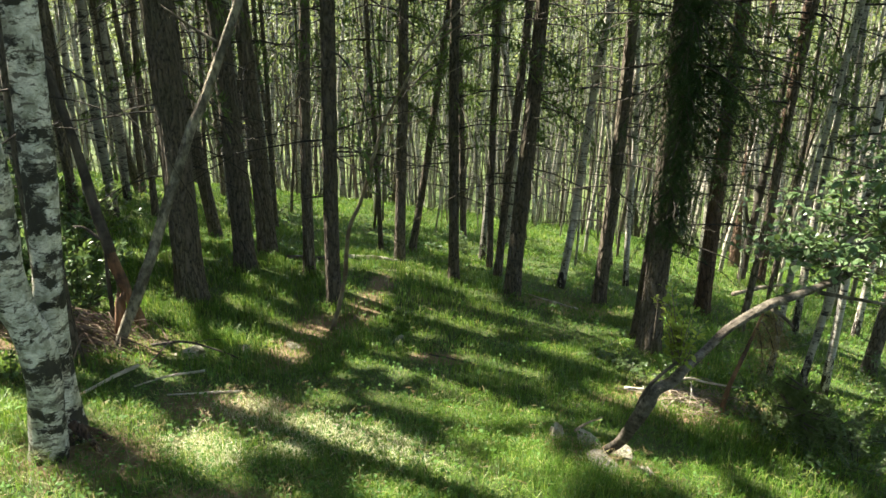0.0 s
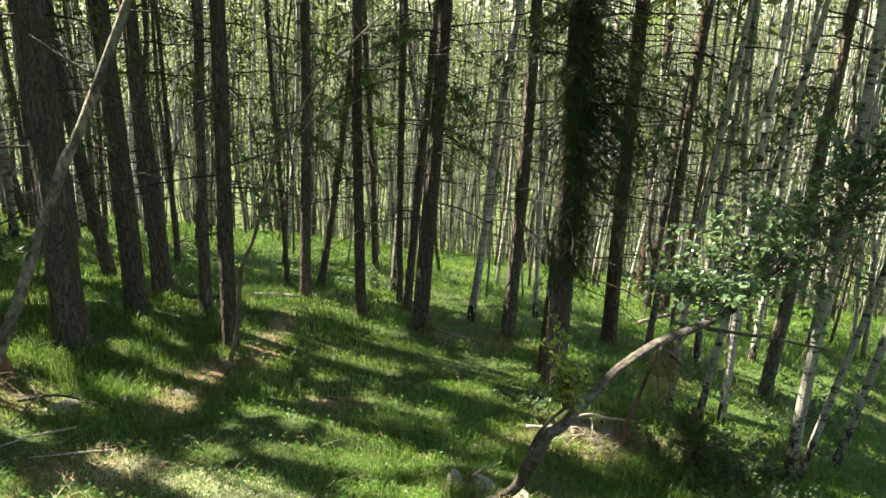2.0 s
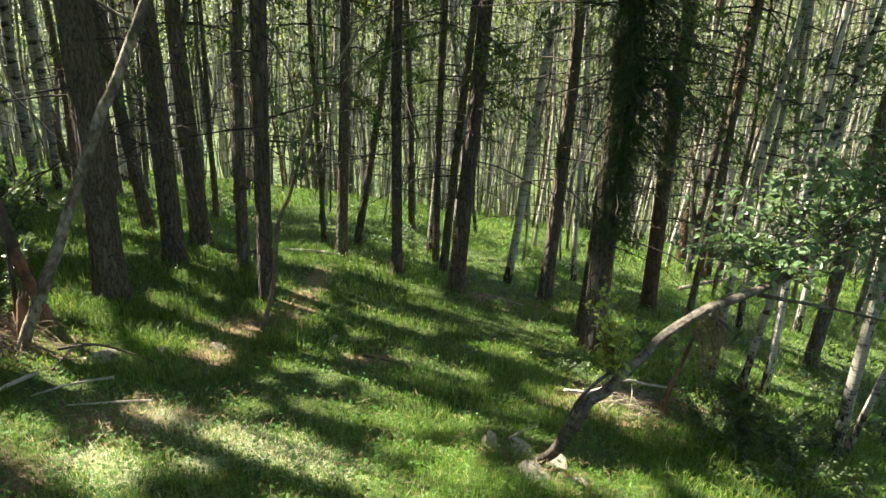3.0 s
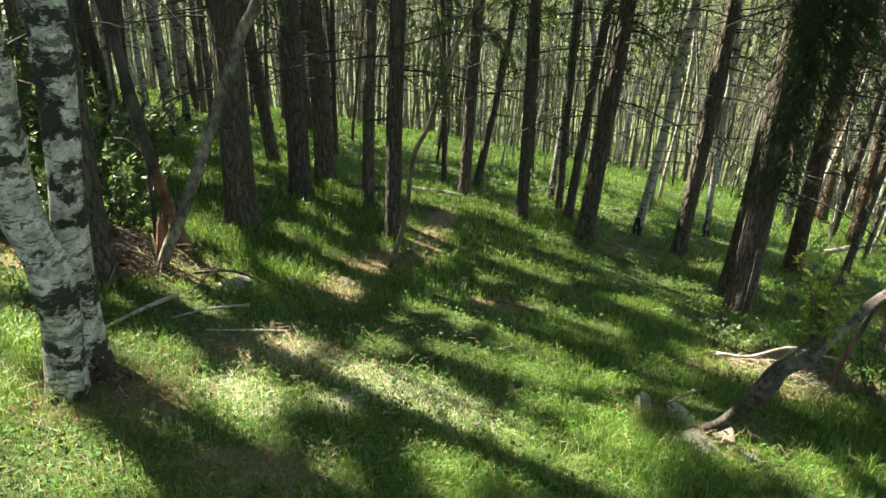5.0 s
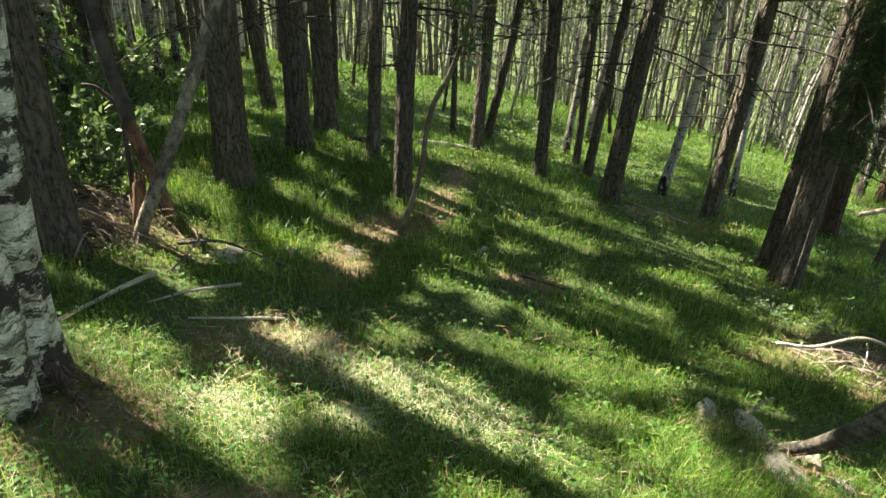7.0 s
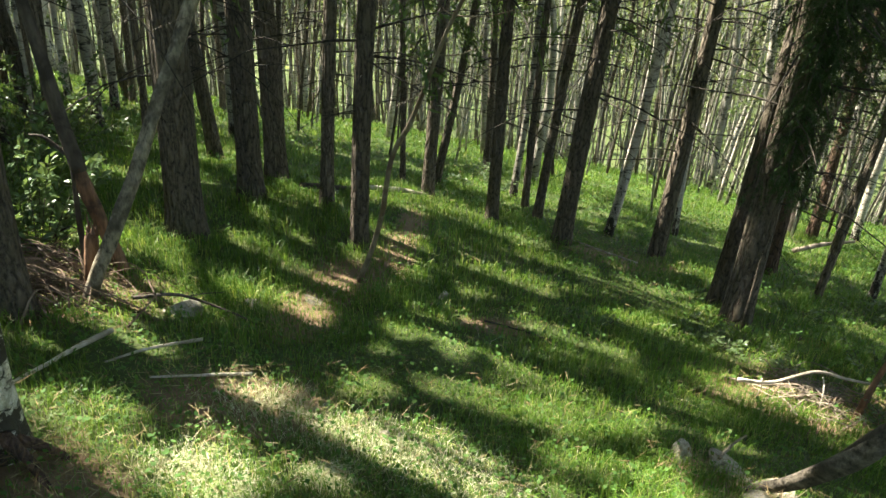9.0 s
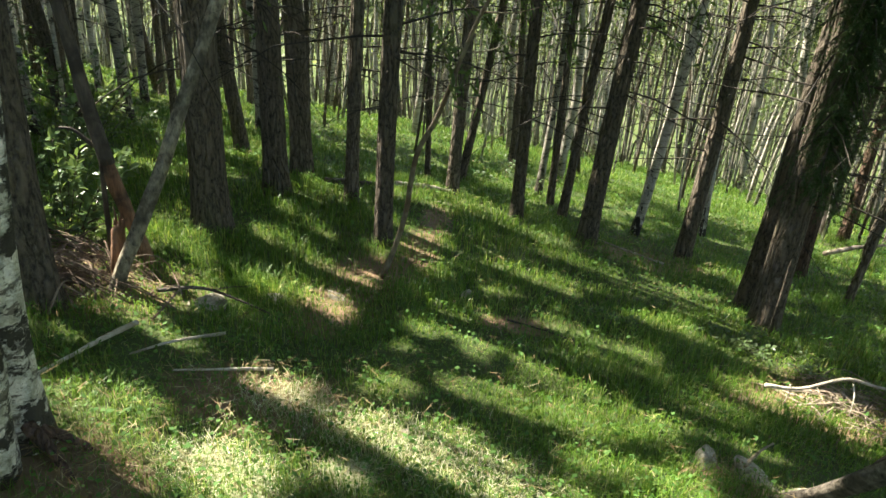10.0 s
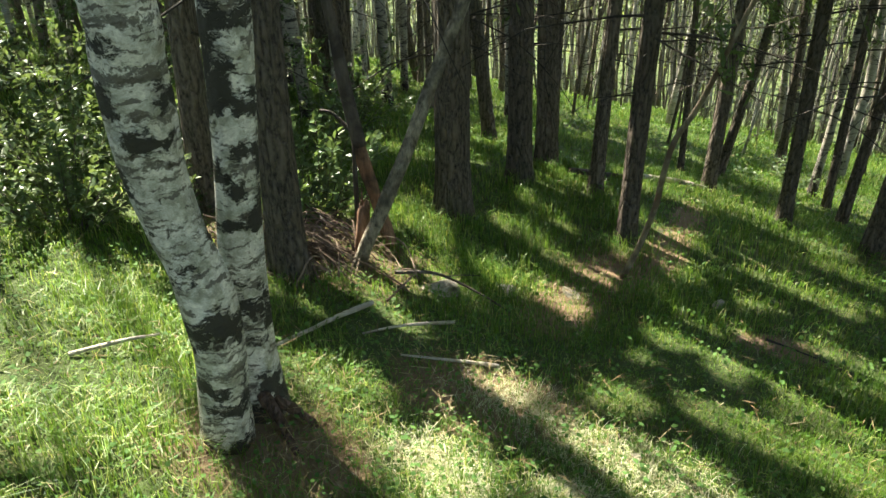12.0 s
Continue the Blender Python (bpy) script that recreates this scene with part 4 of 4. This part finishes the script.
for k, (x, y, tall, wide, stems, leaves, size) in enumerate([(-2.76, 4.85, 0.95, 0.34, 24, 34, 0.060), (-3.5, 3.7, 0.8, 0.5, 34, 40, 0.048), (-4.1, 4.3, 1.1, 0.7, 40, 42, 0.052), (-3.3, 4.6, 0.9, 0.45, 16, 28, 0.05),
        (-4.9, 3.6, 1.2, 0.8, 40, 40, 0.052), (-4.4, 5.6, 1.5, 0.8, 36, 40, 0.058), (-5.8, 4.8, 1.6, 0.9, 24, 34, 0.06), (-3.6, 6.2, 1.0, 0.5, 14, 26, 0.05), (-5.2, 6.8, 1.6, 0.9, 26, 34, 0.07), (-6.6, 6.2, 1.8, 1.0, 26, 34, 0.07), (-4.3, 8.0, 1.2, 0.7, 18, 30, 0.07), (-7.6, 5.0, 2.0, 1.0, 26, 34, 0.07), (-5.9, 8.6, 1.6, 0.9, 20, 30, 0.08), (-6.3, 3.6, 1.5, 0.9, 26, 34, 0.06), (-2.45, 3.55, 0.28, 0.2, 10, 16, 0.03),
        (2.5, 3.55, 0.28, 0.4, 20, 20, 0.035), (2.9, 3.3, 0.35, 0.4, 18, 20, 0.035), (3.6, 4.9, 0.4, 0.35, 12, 22, 0.045), (2.55, 5.0, 0.4, 0.25, 10, 18, 0.035), (4.3, 6.0, 0.5, 0.5, 14, 22, 0.05),
        (5.2, 6.6, 0.7, 0.6, 14, 24, 0.06), (0.4, 10.8, 0.5, 0.5, 14, 22, 0.06), (1.9, 4.9, 0.28, 0.2, 8, 14, 0.035), (1.42, 5.2, 0.16, 0.25, 16, 16, 0.042), (0.55, 5.05, 0.10, 0.22, 14, 14, 0.034), (2.2, 4.12, 0.34, 0.3, 22, 26, 0.036), (2.55, 4.12, 0.40, 0.35, 26, 28, 0.036), (2.92, 4.25, 0.34, 0.3, 22, 26, 0.038), (2.3, 3.72, 0.28, 0.3, 20, 24, 0.034), (2.75, 6.6, 0.3, 0.3, 12, 18, 0.045), (3.9, 7.4, 0.3, 0.35, 12, 18, 0.05)]):
    shrub(x, y, tall, wide, stems, int(1.35 * leaves) + 8, size * (0.86 if k < 14 else 0.8) if k else size, 200 + k, LEAF_NEAR if k == 0 else LEAF_SHRUB)


def needle_spray(base, way, length, r, droop, hang=0.16, per=70, steps=22):
    """A conifer bough: a drooping stem hung with twigs full of short needles."""
    u = np.linspace(0, 1, 8)[:, None]
    line = base + way * u * length + np.array([0, 0, -1.0]) * droop * u ** 1.6 * length
    tubes = [tube(line, 0.009 * (1 - 0.8 * u[:, 0]), 5)]
    cs, ls = [], []
    for s in np.linspace(0.08, 1, steps):
        p = np.array([np.interp(s, u[:, 0], line[:, k]) for k in range(3)])
        for _ in range(2):
            e = unit(np.array([[r.normal(0, 0.45), r.normal(0, 0.45), -0.8]]))[0] * hang * r.uniform(0.5, 1.6)
            q = r.uniform(0, 1, per)[:, None]
            cs.append(p + e * q + r.normal(0, 0.004, (per, 3)))
            ls.append(unit(e[None] / np.linalg.norm(e) * 0.7 + r.normal(0, 0.6, (per, 3))))
    cs, ls = np.concatenate(cs), np.concatenate(ls)
    wid = unit(np.cross(ls, r.normal(0, 1, (len(cs), 3))))
    return tubes, quads(cs + ls * 0.008, ls, wid, np.full(len(cs), 0.026), np.full(len(cs), 0.0035))


def spruce_boughs(x, y, tag, boughs, seed, needles=NEEDLE):
    z = float(height(x, y))
    ob = empty("spruce_sapling", (x, y, z))
    r = np.random.default_rng(seed)
    for h, a, length, droop in boughs:
        way = np.array([math.cos(a), math.sin(a), 0.25])
        t, l = needle_spray(np.array([x, y, z + h]), way, length, r, droop, 0.16 if needles is NEEDLE else 0.07, 55, max(6, int(length * 26)))
        v, f = join(t)
        b = mesh_ob("bough", v, f, TWIG, ob, origin=(x, y, z))
        mesh_ob("needles", l[0], l[1], needles, b, smooth=False, origin=(x, y, z))
    stem("trunk", [(x, y, z - 0.05), (x, y, z + max(b[0] for b in boughs) * 0.6), (x, y, z + max(b[0] for b in boughs) + 0.05)], 0.012 if needles is NEEDLE else 0.009, 0.006, BARK, ob, (x, y, z), 8, 14)
    return tagged(ob, tag, "spruce")


# boughs of the big conifer on a thin added stem, and a bushy seedling
rs = np.random.default_rng(9)
spruce_boughs(1.87, 5.66, "hanging dark green boughs of the big conifer",
              [(h, rs.uniform(-3.3, 0.2), rs.uniform(0.12, 0.24), rs.uniform(0.9, 1.5)) for h in np.linspace(1.2, 3.9, 100)] + [(2.35, -0.1, 0.5, 0.95), (2.45, 0.1, 0.45, 0.9), (2.55, -0.35, 0.5, 0.9)]
              + [(h, rs.uniform(-0.6, 0.5), rs.uniform(0.35, 0.75), rs.uniform(0.8, 1.3)) for h in np.linspace(1.95, 3.1, 20)]
              # sun-side boughs added to keep the big trunk in shade
              + [(h, rs.uniform(2.2, 3.3), rs.uniform(0.25, 0.5), rs.uniform(0.7, 1.2)) for h in np.linspace(2.2, 4.6, 26)], 61)
spruce_boughs(2.3, 3.95, "low bushy spruce seedling in the undergrowth", [(h, rs.uniform(0, 6.3), 0.38 - 0.6 * h, -0.1) for h in np.linspace(0.05, 0.42, 30)], 62, YOUNG_NEEDLE)


def dead_seedling():
    x, y = 1.96, 4.33
    at = (x, y, float(height(x, y)))
    ob = empty("dead_seedling", at)
    stem("stem", [(x, y, at[2] - 0.06), (1.99, 4.34, -0.95), (2.06, 4.37, -0.75), (2.13, 4.40, -0.55), (2.2, 4.42, -0.33)], 0.020, 0.008, SNAGWOOD, ob, at, 8, 20, 0.15)
    r = np.random.default_rng(3)
    for k in range(5):
        b = np.array([2.14 + 0.02 * k, 4.40, -0.5 + 0.05 * k])
        t, l = needle_spray(b, np.array([r.uniform(0.2, 1), r.uniform(-0.5, 0.5), 0.1]), 0.22, r, 1.2, 0.14, 18)
        v, f = join(t)
        w = mesh_ob("branch", v, f, TWIG, ob, origin=at)
        mesh_ob("needles", l[0], l[1], DRY, w, "withered brown needles", smooth=False, origin=at)
    return tagged(ob, "dead leaning seedling with withered brown needles", "dead tree")


dead_seedling()


def withered_bough():
    x, y = 2.5, 5.75
    at = (x, y, float(height(x, y)) + 0.03)
    ob = empty("fallen_bough", at)
    r = np.random.default_rng(15)
    for k in range(6):
        t, l = needle_spray(np.array(at) + r.normal(0, 0.03, 3) * (1, 1, 0), np.array([r.uniform(-1, 1), r.uniform(-1, 0.6), 0.25]), 0.28, r, 0.35, 0.06, 26, 9)
        v, f = join(t)
        w = mesh_ob("twig", v, f, TWIG, ob, origin=at)
        mesh_ob("needles", l[0], l[1], RUST, w, "rust-brown needles", smooth=False, origin=at)
    return tagged(ob, "fallen conifer bough with rust-brown needles", "bough")


withered_bough()

# ---- sticks, brushwood, stones ----


def stick(pts, r0, r1, mat, label, forks=(), seed=0):
    """A fallen stick lying on the ground: pts are x, y and height over the ground."""
    p = [(x, y, float(height(x, y)) + h) for x, y, h in pts]
    ob = empty("fallen_stick", p[0])
    stem("stick", p, r0, r1, mat, ob, p[0], 8, 24, 0.2, seed)
    for (x, y, h), (ex, ey, eh) in forks:
        a, b = np.array([x, y, float(height(x, y)) + h]), np.array([ex, ey, float(height(ex, ey)) + eh])
        stem("side_twig", [a, (a + b) / 2 + np.array([0.01, 0, 0.01]), b], r1 * 0.8, r1 * 0.4, mat, ob, p[0], 6, 8, 0.1, seed + 1)
    return tagged(ob, label, "stick", "fallen sticks")


stick([(-1.83, 3.80, 0.07), (-1.88, 3.6, 0.06), (-1.92, 3.45, 0.04), (-1.98, 3.27, 0.01)], 0.012, 0.008, PALE_TWIG, "pale fallen stick lying in the grass", seed=1)
stick([(-1.48, 3.92, 0.045), (-1.57, 3.80, 0.05), (-1.66, 3.69, 0.045), (-1.76, 3.57, 0.02)], 0.009, 0.005, PALE_TWIG, "thin pale fallen stick lying in the grass", seed=2)
stick([(-1.18, 3.66, 0.03), (-1.35, 3.58, 0.03), (-1.55, 3.5, 0.02)], 0.008, 0.004, PALE_TWIG, "thin pale fallen stick lying in the grass", seed=3)
stick([(-1.95, 4.28, 0.06), (-1.75, 4.36, 0.10), (-1.5, 4.36, 0.06), (-1.35, 4.33, 0.02)], 0.010, 0.004, TWIG, "dark thin fallen twig", [((-1.7, 4.36, 0.1), (-1.55, 4.5, 0.12))], seed=4)
stick([(-1.15, 7.85, 0.06), (-0.85, 8.05, 0.06), (-0.55, 8.15, 0.05)], 0.028, 0.02, PALE_TWIG, "bleached short log lying on the slope", seed=5)
stick([(-1.75, 7.5, 0.05), (-1.45, 7.6, 0.05), (-1.3, 7.75, 0.04)], 0.03, 0.02, TWIG, "dark rotten log on the slope", seed=6)
stick([(1.29, 4.40, 0.10), (1.48, 4.40, 0.12), (1.70, 4.40, 0.23), (1.88, 4.40, 0.22), (2.15, 4.42, 0.20)], 0.012, 0.006, PALE_TWIG, "bleached forked branch lying over brushwood",
      [((1.42, 4.40, 0.13), (1.43, 4.42, 0.0)), ((1.75, 4.40, 0.21), (1.72, 4.3, 0.05))], seed=7)
stick([(1.5, 7.2, 0.03), (1.2, 7.35, 0.04), (0.95, 7.6, 0.03)], 0.012, 0.006, PALE_TWIG, "pale fallen stick lying in the grass", seed=8)
stick([(-0.1, 4.85, 0.03), (0.12, 4.75, 0.04), (0.3, 4.72, 0.02)], 0.006, 0.003, TWIG, "dark thin fallen twig", seed=9)
stick([(0.72, 3.28, 0.12), (0.82, 3.40, 0.15), (0.92, 3.50, 0.17)], 0.008, 0.004, SAPWOOD, "short stick leaning on the stones", seed=10)
stick([(-2.45, 2.75, 0.03), (-2.35, 2.9, 0.06), (-2.28, 3.0, 0.07)], 0.009, 0.005, PALE_TWIG, "pale fallen stick lying in the grass", seed=11)
stick([(4.2, 9.5, 0.1), (4.8, 9.9, 0.2), (5.5, 10.4, 0.25)], 0.035, 0.02, PALE_BRUSH, "bleached fallen log on the slope", seed=12)


def brush_pile(x, y, wide, count, seed, mat, label):
    at = (x, y, float(height(x, y)))
    ob = empty("brush_pile", at)
    r = np.random.default_rng(seed)
    for _ in range(count):
        a = r.uniform(0, math.pi)
        d = np.array([math.cos(a), math.sin(a) * 0.7])
        c = np.array([x, y]) + r.normal(0, wide * 0.3, 2)
        length, lift = r.uniform(0.5, 1.2) * wide, r.uniform(0.03, 0.21 if x < 0 else 0.10)
        side = np.array([-d[1], d[0]]) * r.normal(0, 0.12)
        pts = []
        for u in (-1, -0.4, 0.2, 1):
            q = c + d * u * length / 2 + side * (1 - u * u)
            pts.append((q[0], q[1], float(height(*q)) + max(0.008, lift * (1 - 0.7 * u * u) + r.normal(0, 0.012))))
        stem("twig", pts, r.uniform(0.002, 0.0065), 0.0018, mat, ob, at, 5, 9, 0.1)
    return tagged(ob, label, "brushwood")


brush_pile(-2.45, 4.32, 0.62, 130, 41, BRUSHWOOD, "heap of dry brown brushwood by the broken stump")
brush_pile(1.80, 4.50, 0.48, 95, 42, PALE_BRUSH, "low heap of dry twigs under the leaning tree")
brush_pile(-2.62, 4.75, 0.4, 18, 43, TWIG, "tangle of dark dead twigs")


def stone(x, y, size, seed, sink=0.42):
    z = float(height(x, y)) + size[2] * (0.5 - sink)
    bm = bmesh.new()
    bmesh.ops.create_icosphere(bm, subdivisions=4, radius=0.5)
    r = np.random.default_rng(int(seed * 13))
    cuts = [(Vector(c).normalized(), r.uniform(0.26, 0.40)) for c in r.normal(0, 1, (13, 3))]
    for v in bm.verts:
        p = v.co.copy()
        for way, far in cuts:
            over = p.dot(way) - far
            if over > 0:
                p -= way * over
        p *= 1 + 0.05 * noise.noise(p * 9 + Vector((seed, 0, 0)))
        v.co = (p.x * size[0] * 1.3, p.y * size[1] * 1.3, p.z * size[2] * 1.3)
    me = bpy.data.meshes.new("stone")
    bm.to_mesh(me)
    bm.free()
    me.materials.append(STONE)
    ob = new("stone", me)
    ob.matrix_world = pose(x, y, z, 8 * math.sin(seed), 10 * math.cos(seed), seed * 50)
    return tagged(ob, "grey lichen-spotted stone sunk in the grass", "stone", "stones on the slope")


for k, (x, y, sx, sy, sz) in enumerate([(-1.72, 4.38, 0.26, 0.17, 0.10), (-1.46, 4.68, 0.15, 0.12, 0.11), (0.84, 3.05, 0.22, 0.19, 0.10), (0.95, 3.24, 0.22, 0.17, 0.12), (0.67, 3.48, 0.13, 0.11, 0.18), (0.84, 3.40, 0.28, 0.18, 0.13),
        (1.06, 3.10, 0.14, 0.11, 0.06), (-0.34, 5.27, 0.10, 0.07, 0.06), (-0.52, 5.0, 0.11, 0.07, 0.05), (-1.15, 4.95, 0.16, 0.10, 0.04), (-0.58, 3.35, 0.06, 0.05, 0.03), (2.0, 2.95, 0.1, 0.08, 0.06)]):
    stone(x, y, (sx * 0.78, sy * 0.78, sz * 0.78), k + 1, 0.36)

# ---- the wood beyond ----


def clear_of(x, y, gap):
    named = [(c[0], c[1]) for c in PLAN_CONIFERS] + [(c[0], c[1]) for c in PLAN_BIRCHES] + [(-1.76, 2.7)]
    return all((x - a) ** 2 + (y - b) ** 2 > gap ** 2 for a, b in named)


def wood_spot(r, near, far, az):
    while True:
        a, d = math.radians(r.uniform(*az)), math.sqrt(r.uniform(near ** 2, far ** 2))
        x, y = d * math.sin(a), d * math.cos(a)
        deg = math.degrees(a)
        open_to = 10.0 + 2.5 * max(0.0, min(1.0, (deg + 30) / 20)) if deg < 8 else 10.5 - 2.5 * min(1.0, (deg - 8) / 25)
        if deg < -32:
            open_to = 5.6
        if d > open_to and clear_of(x, y, 0.6):
            return x, y


def shades_clearing(x, y):
    """Whether a trunk standing here would draw its shadow across the sunny spots by the old birch and in the clearing."""
    for cx, cy, rx, ry in BREAKS:
        if cx < 0.6 and cy < 4:
            along = (x - cx) * SUN_AZ.x + (y - cy) * SUN_AZ.y
            across = abs((x - cx) * -SUN_AZ.y + (y - cy) * SUN_AZ.x)
            if 0 < along < 7 and across < 0.10 + 0.3 * ry:
                return True
    return False


wr = np.random.default_rng(21)
for k in range(46):  # trees of the left and middle distance, each with a crown that shades the slope
    x, y = wood_spot(wr, 5, 17, (-88, -14))
    while shades_clearing(x, y):
        x, y = wood_spot(wr, 5, 17, (-88, -14))
    white = wr.uniform() < 0.45
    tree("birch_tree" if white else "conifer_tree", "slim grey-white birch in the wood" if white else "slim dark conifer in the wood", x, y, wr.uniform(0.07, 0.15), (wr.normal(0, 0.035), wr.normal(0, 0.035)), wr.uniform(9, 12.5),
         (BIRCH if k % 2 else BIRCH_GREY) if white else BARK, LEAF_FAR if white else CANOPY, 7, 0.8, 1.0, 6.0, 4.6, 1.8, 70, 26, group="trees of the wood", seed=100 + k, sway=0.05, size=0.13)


for k in range(38):  # tall trees added up the sun's side, whose unseen crowns shade the clearing
    while True:
        x, y = wr.uniform(-11.5, -4.6), wr.uniform(3.6, 13.5)
        if clear_of(x, y, 0.8) and not (x > -6 and y < 6) and not shades_clearing(x, y):
            break
    white = k % 3 == 0
    tree("birch_tree" if white else "conifer_tree", "slim grey-white birch in the wood" if white else "slim dark conifer in the wood", x, y, wr.uniform(0.11, 0.17), (wr.normal(0, 0.02), wr.normal(0, 0.02)), wr.uniform(11.5, 14),
         BIRCH_GREY if white else BARK, LEAF_FAR if white else CANOPY, 9, 1.0, 1.0, 6.0, 5.2, 2.5, 125, 24, group="trees of the wood", seed=160 + k, sway=0.05, size=0.17)


def far_wood():
    r = np.random.default_rng(8)
    dark, pale, leaf_at, low_at = [], [], [], []
    for k in range(2000):
        x, y = wood_spot(r, 9.5, 44, (-66, 60)) if k < 1550 else wood_spot(r, 44, 120, (-66, 60))
        d = math.hypot(x, y)
        line, h = trunk_line(x, y, (r.normal(0, 0.065), r.normal(0, 0.065)), r.uniform(9, 15) if d < 24 else r.uniform(15, 21), r.uniform(0.05, 0.22), seed=k)
        dia = r.uniform(0.035, 0.085) if r.uniform() < 0.85 else r.uniform(0.11, 0.18)
        line, h = line[::3], h[::3]
        rad = dia / 2 * np.clip(1 - 0.8 * np.maximum(h, 0) / h[-1], 0.15, 1)
        (pale if r.uniform() < 0.7 else dark).append(tube(line, rad, 6 if d < 44 else 4))
        n = 18 if d < 44 else 22
        hb = r.uniform(1.6 if r.uniform() < 0.3 or d > 44 else 3.4, h[-1], n)
        wide = 0.8 if d < 44 else 2.2
        c = np.stack([np.interp(hb, h, line[:, q]) for q in range(3)], -1) + np.concatenate([r.normal(0, wide, (n, 2)), r.normal(0, 0.3, (n, 1))], 1)
        per = 16 if d < 44 else 9
        leaf_at.append(np.repeat(c, per, 0) + r.normal(0, 1, (n * per, 3)) * np.array([0.28, 0.28, 0.26]) * (1 if d < 44 else 2.2))
        if r.uniform() < 0.3 and 10.5 < d < 44:
            m = 5
            c = np.stack([np.full(m, x), np.full(m, y), np.full(m, float(height(x, y)))], -1) + np.concatenate([r.normal(0, 0.9, (m, 2)), r.uniform(0.1, 1.3, (m, 1))], 1)
            low_at.append(np.repeat(c, 16, 0) + r.normal(0, 0.22, (m * 16, 3)))
    for name, what, mat, label in (("far_dark_trunks", dark, BARK, "dark slim trunks of the wood beyond"), ("far_birch_trunks", pale, BIRCH_FAR, "pale slim birch trunks of the wood beyond")):
        v, f = join(what)
        tagged(mesh_ob(name, v, f, mat), label, "trees", kind="stuff")
    p = np.concatenate(leaf_at)
    d = np.hypot(p[:, 0], p[:, 1])
    v, f = scatter_leaves(p, np.where(d < 44, 0.032 + 0.0022 * d, 0.0090 * d), 0.35, 0.4, 0.7)
    tagged(mesh_ob("far_foliage", v, f, LEAF_FAR, smooth=False), "sunlit green leaves of the wood beyond", "foliage", kind="stuff")
    p = np.concatenate(low_at)
    v, f = scatter_leaves(p, 0.035 + 0.0012 * np.hypot(p[:, 0], p[:, 1]), 0.5, 0.4, 0.7)
    tagged(mesh_ob("far_undergrowth", v, f, CANOPY, smooth=False), "leafy undergrowth between the far trunks", "undergrowth", kind="stuff")


far_wood()

# unseen trees added behind and beside the walk; their canopy cuts the skylight
br = np.random.default_rng(44)
unseen_kinds = [tree("conifer_tree", "slim dark conifer in the wood", 2.5, -4.0, 0.2, tall=12.5, twigs=8, crown_low=4.0, spread=2.4, clumps=110, per=24, seed=301, size=0.19, group="trees of the wood"),
         tree("birch_tree", "slim grey-white birch in the wood", -2.8, -3.2, 0.13, tall=11.5, bark=BIRCH, leaf=LEAF_FAR, twigs=6, crown_low=3.5, spread=2.2, clumps=110, per=24, seed=302, size=0.18, group="trees of the wood")]
for k in range(64):
    while True:
        a, d = math.radians(br.uniform(62, 275)), math.sqrt(br.uniform(3.2 ** 2, 19 ** 2))
        x, y = d * math.sin(a), d * math.cos(a)
        if clear_of(x, y, 1.0) and (x, y) != (0, 0):
            break
    copy_thing(unseen_kinds[k % 2], pose(x, y, float(height(x, y)), 0, 0, br.uniform(0, 360)))
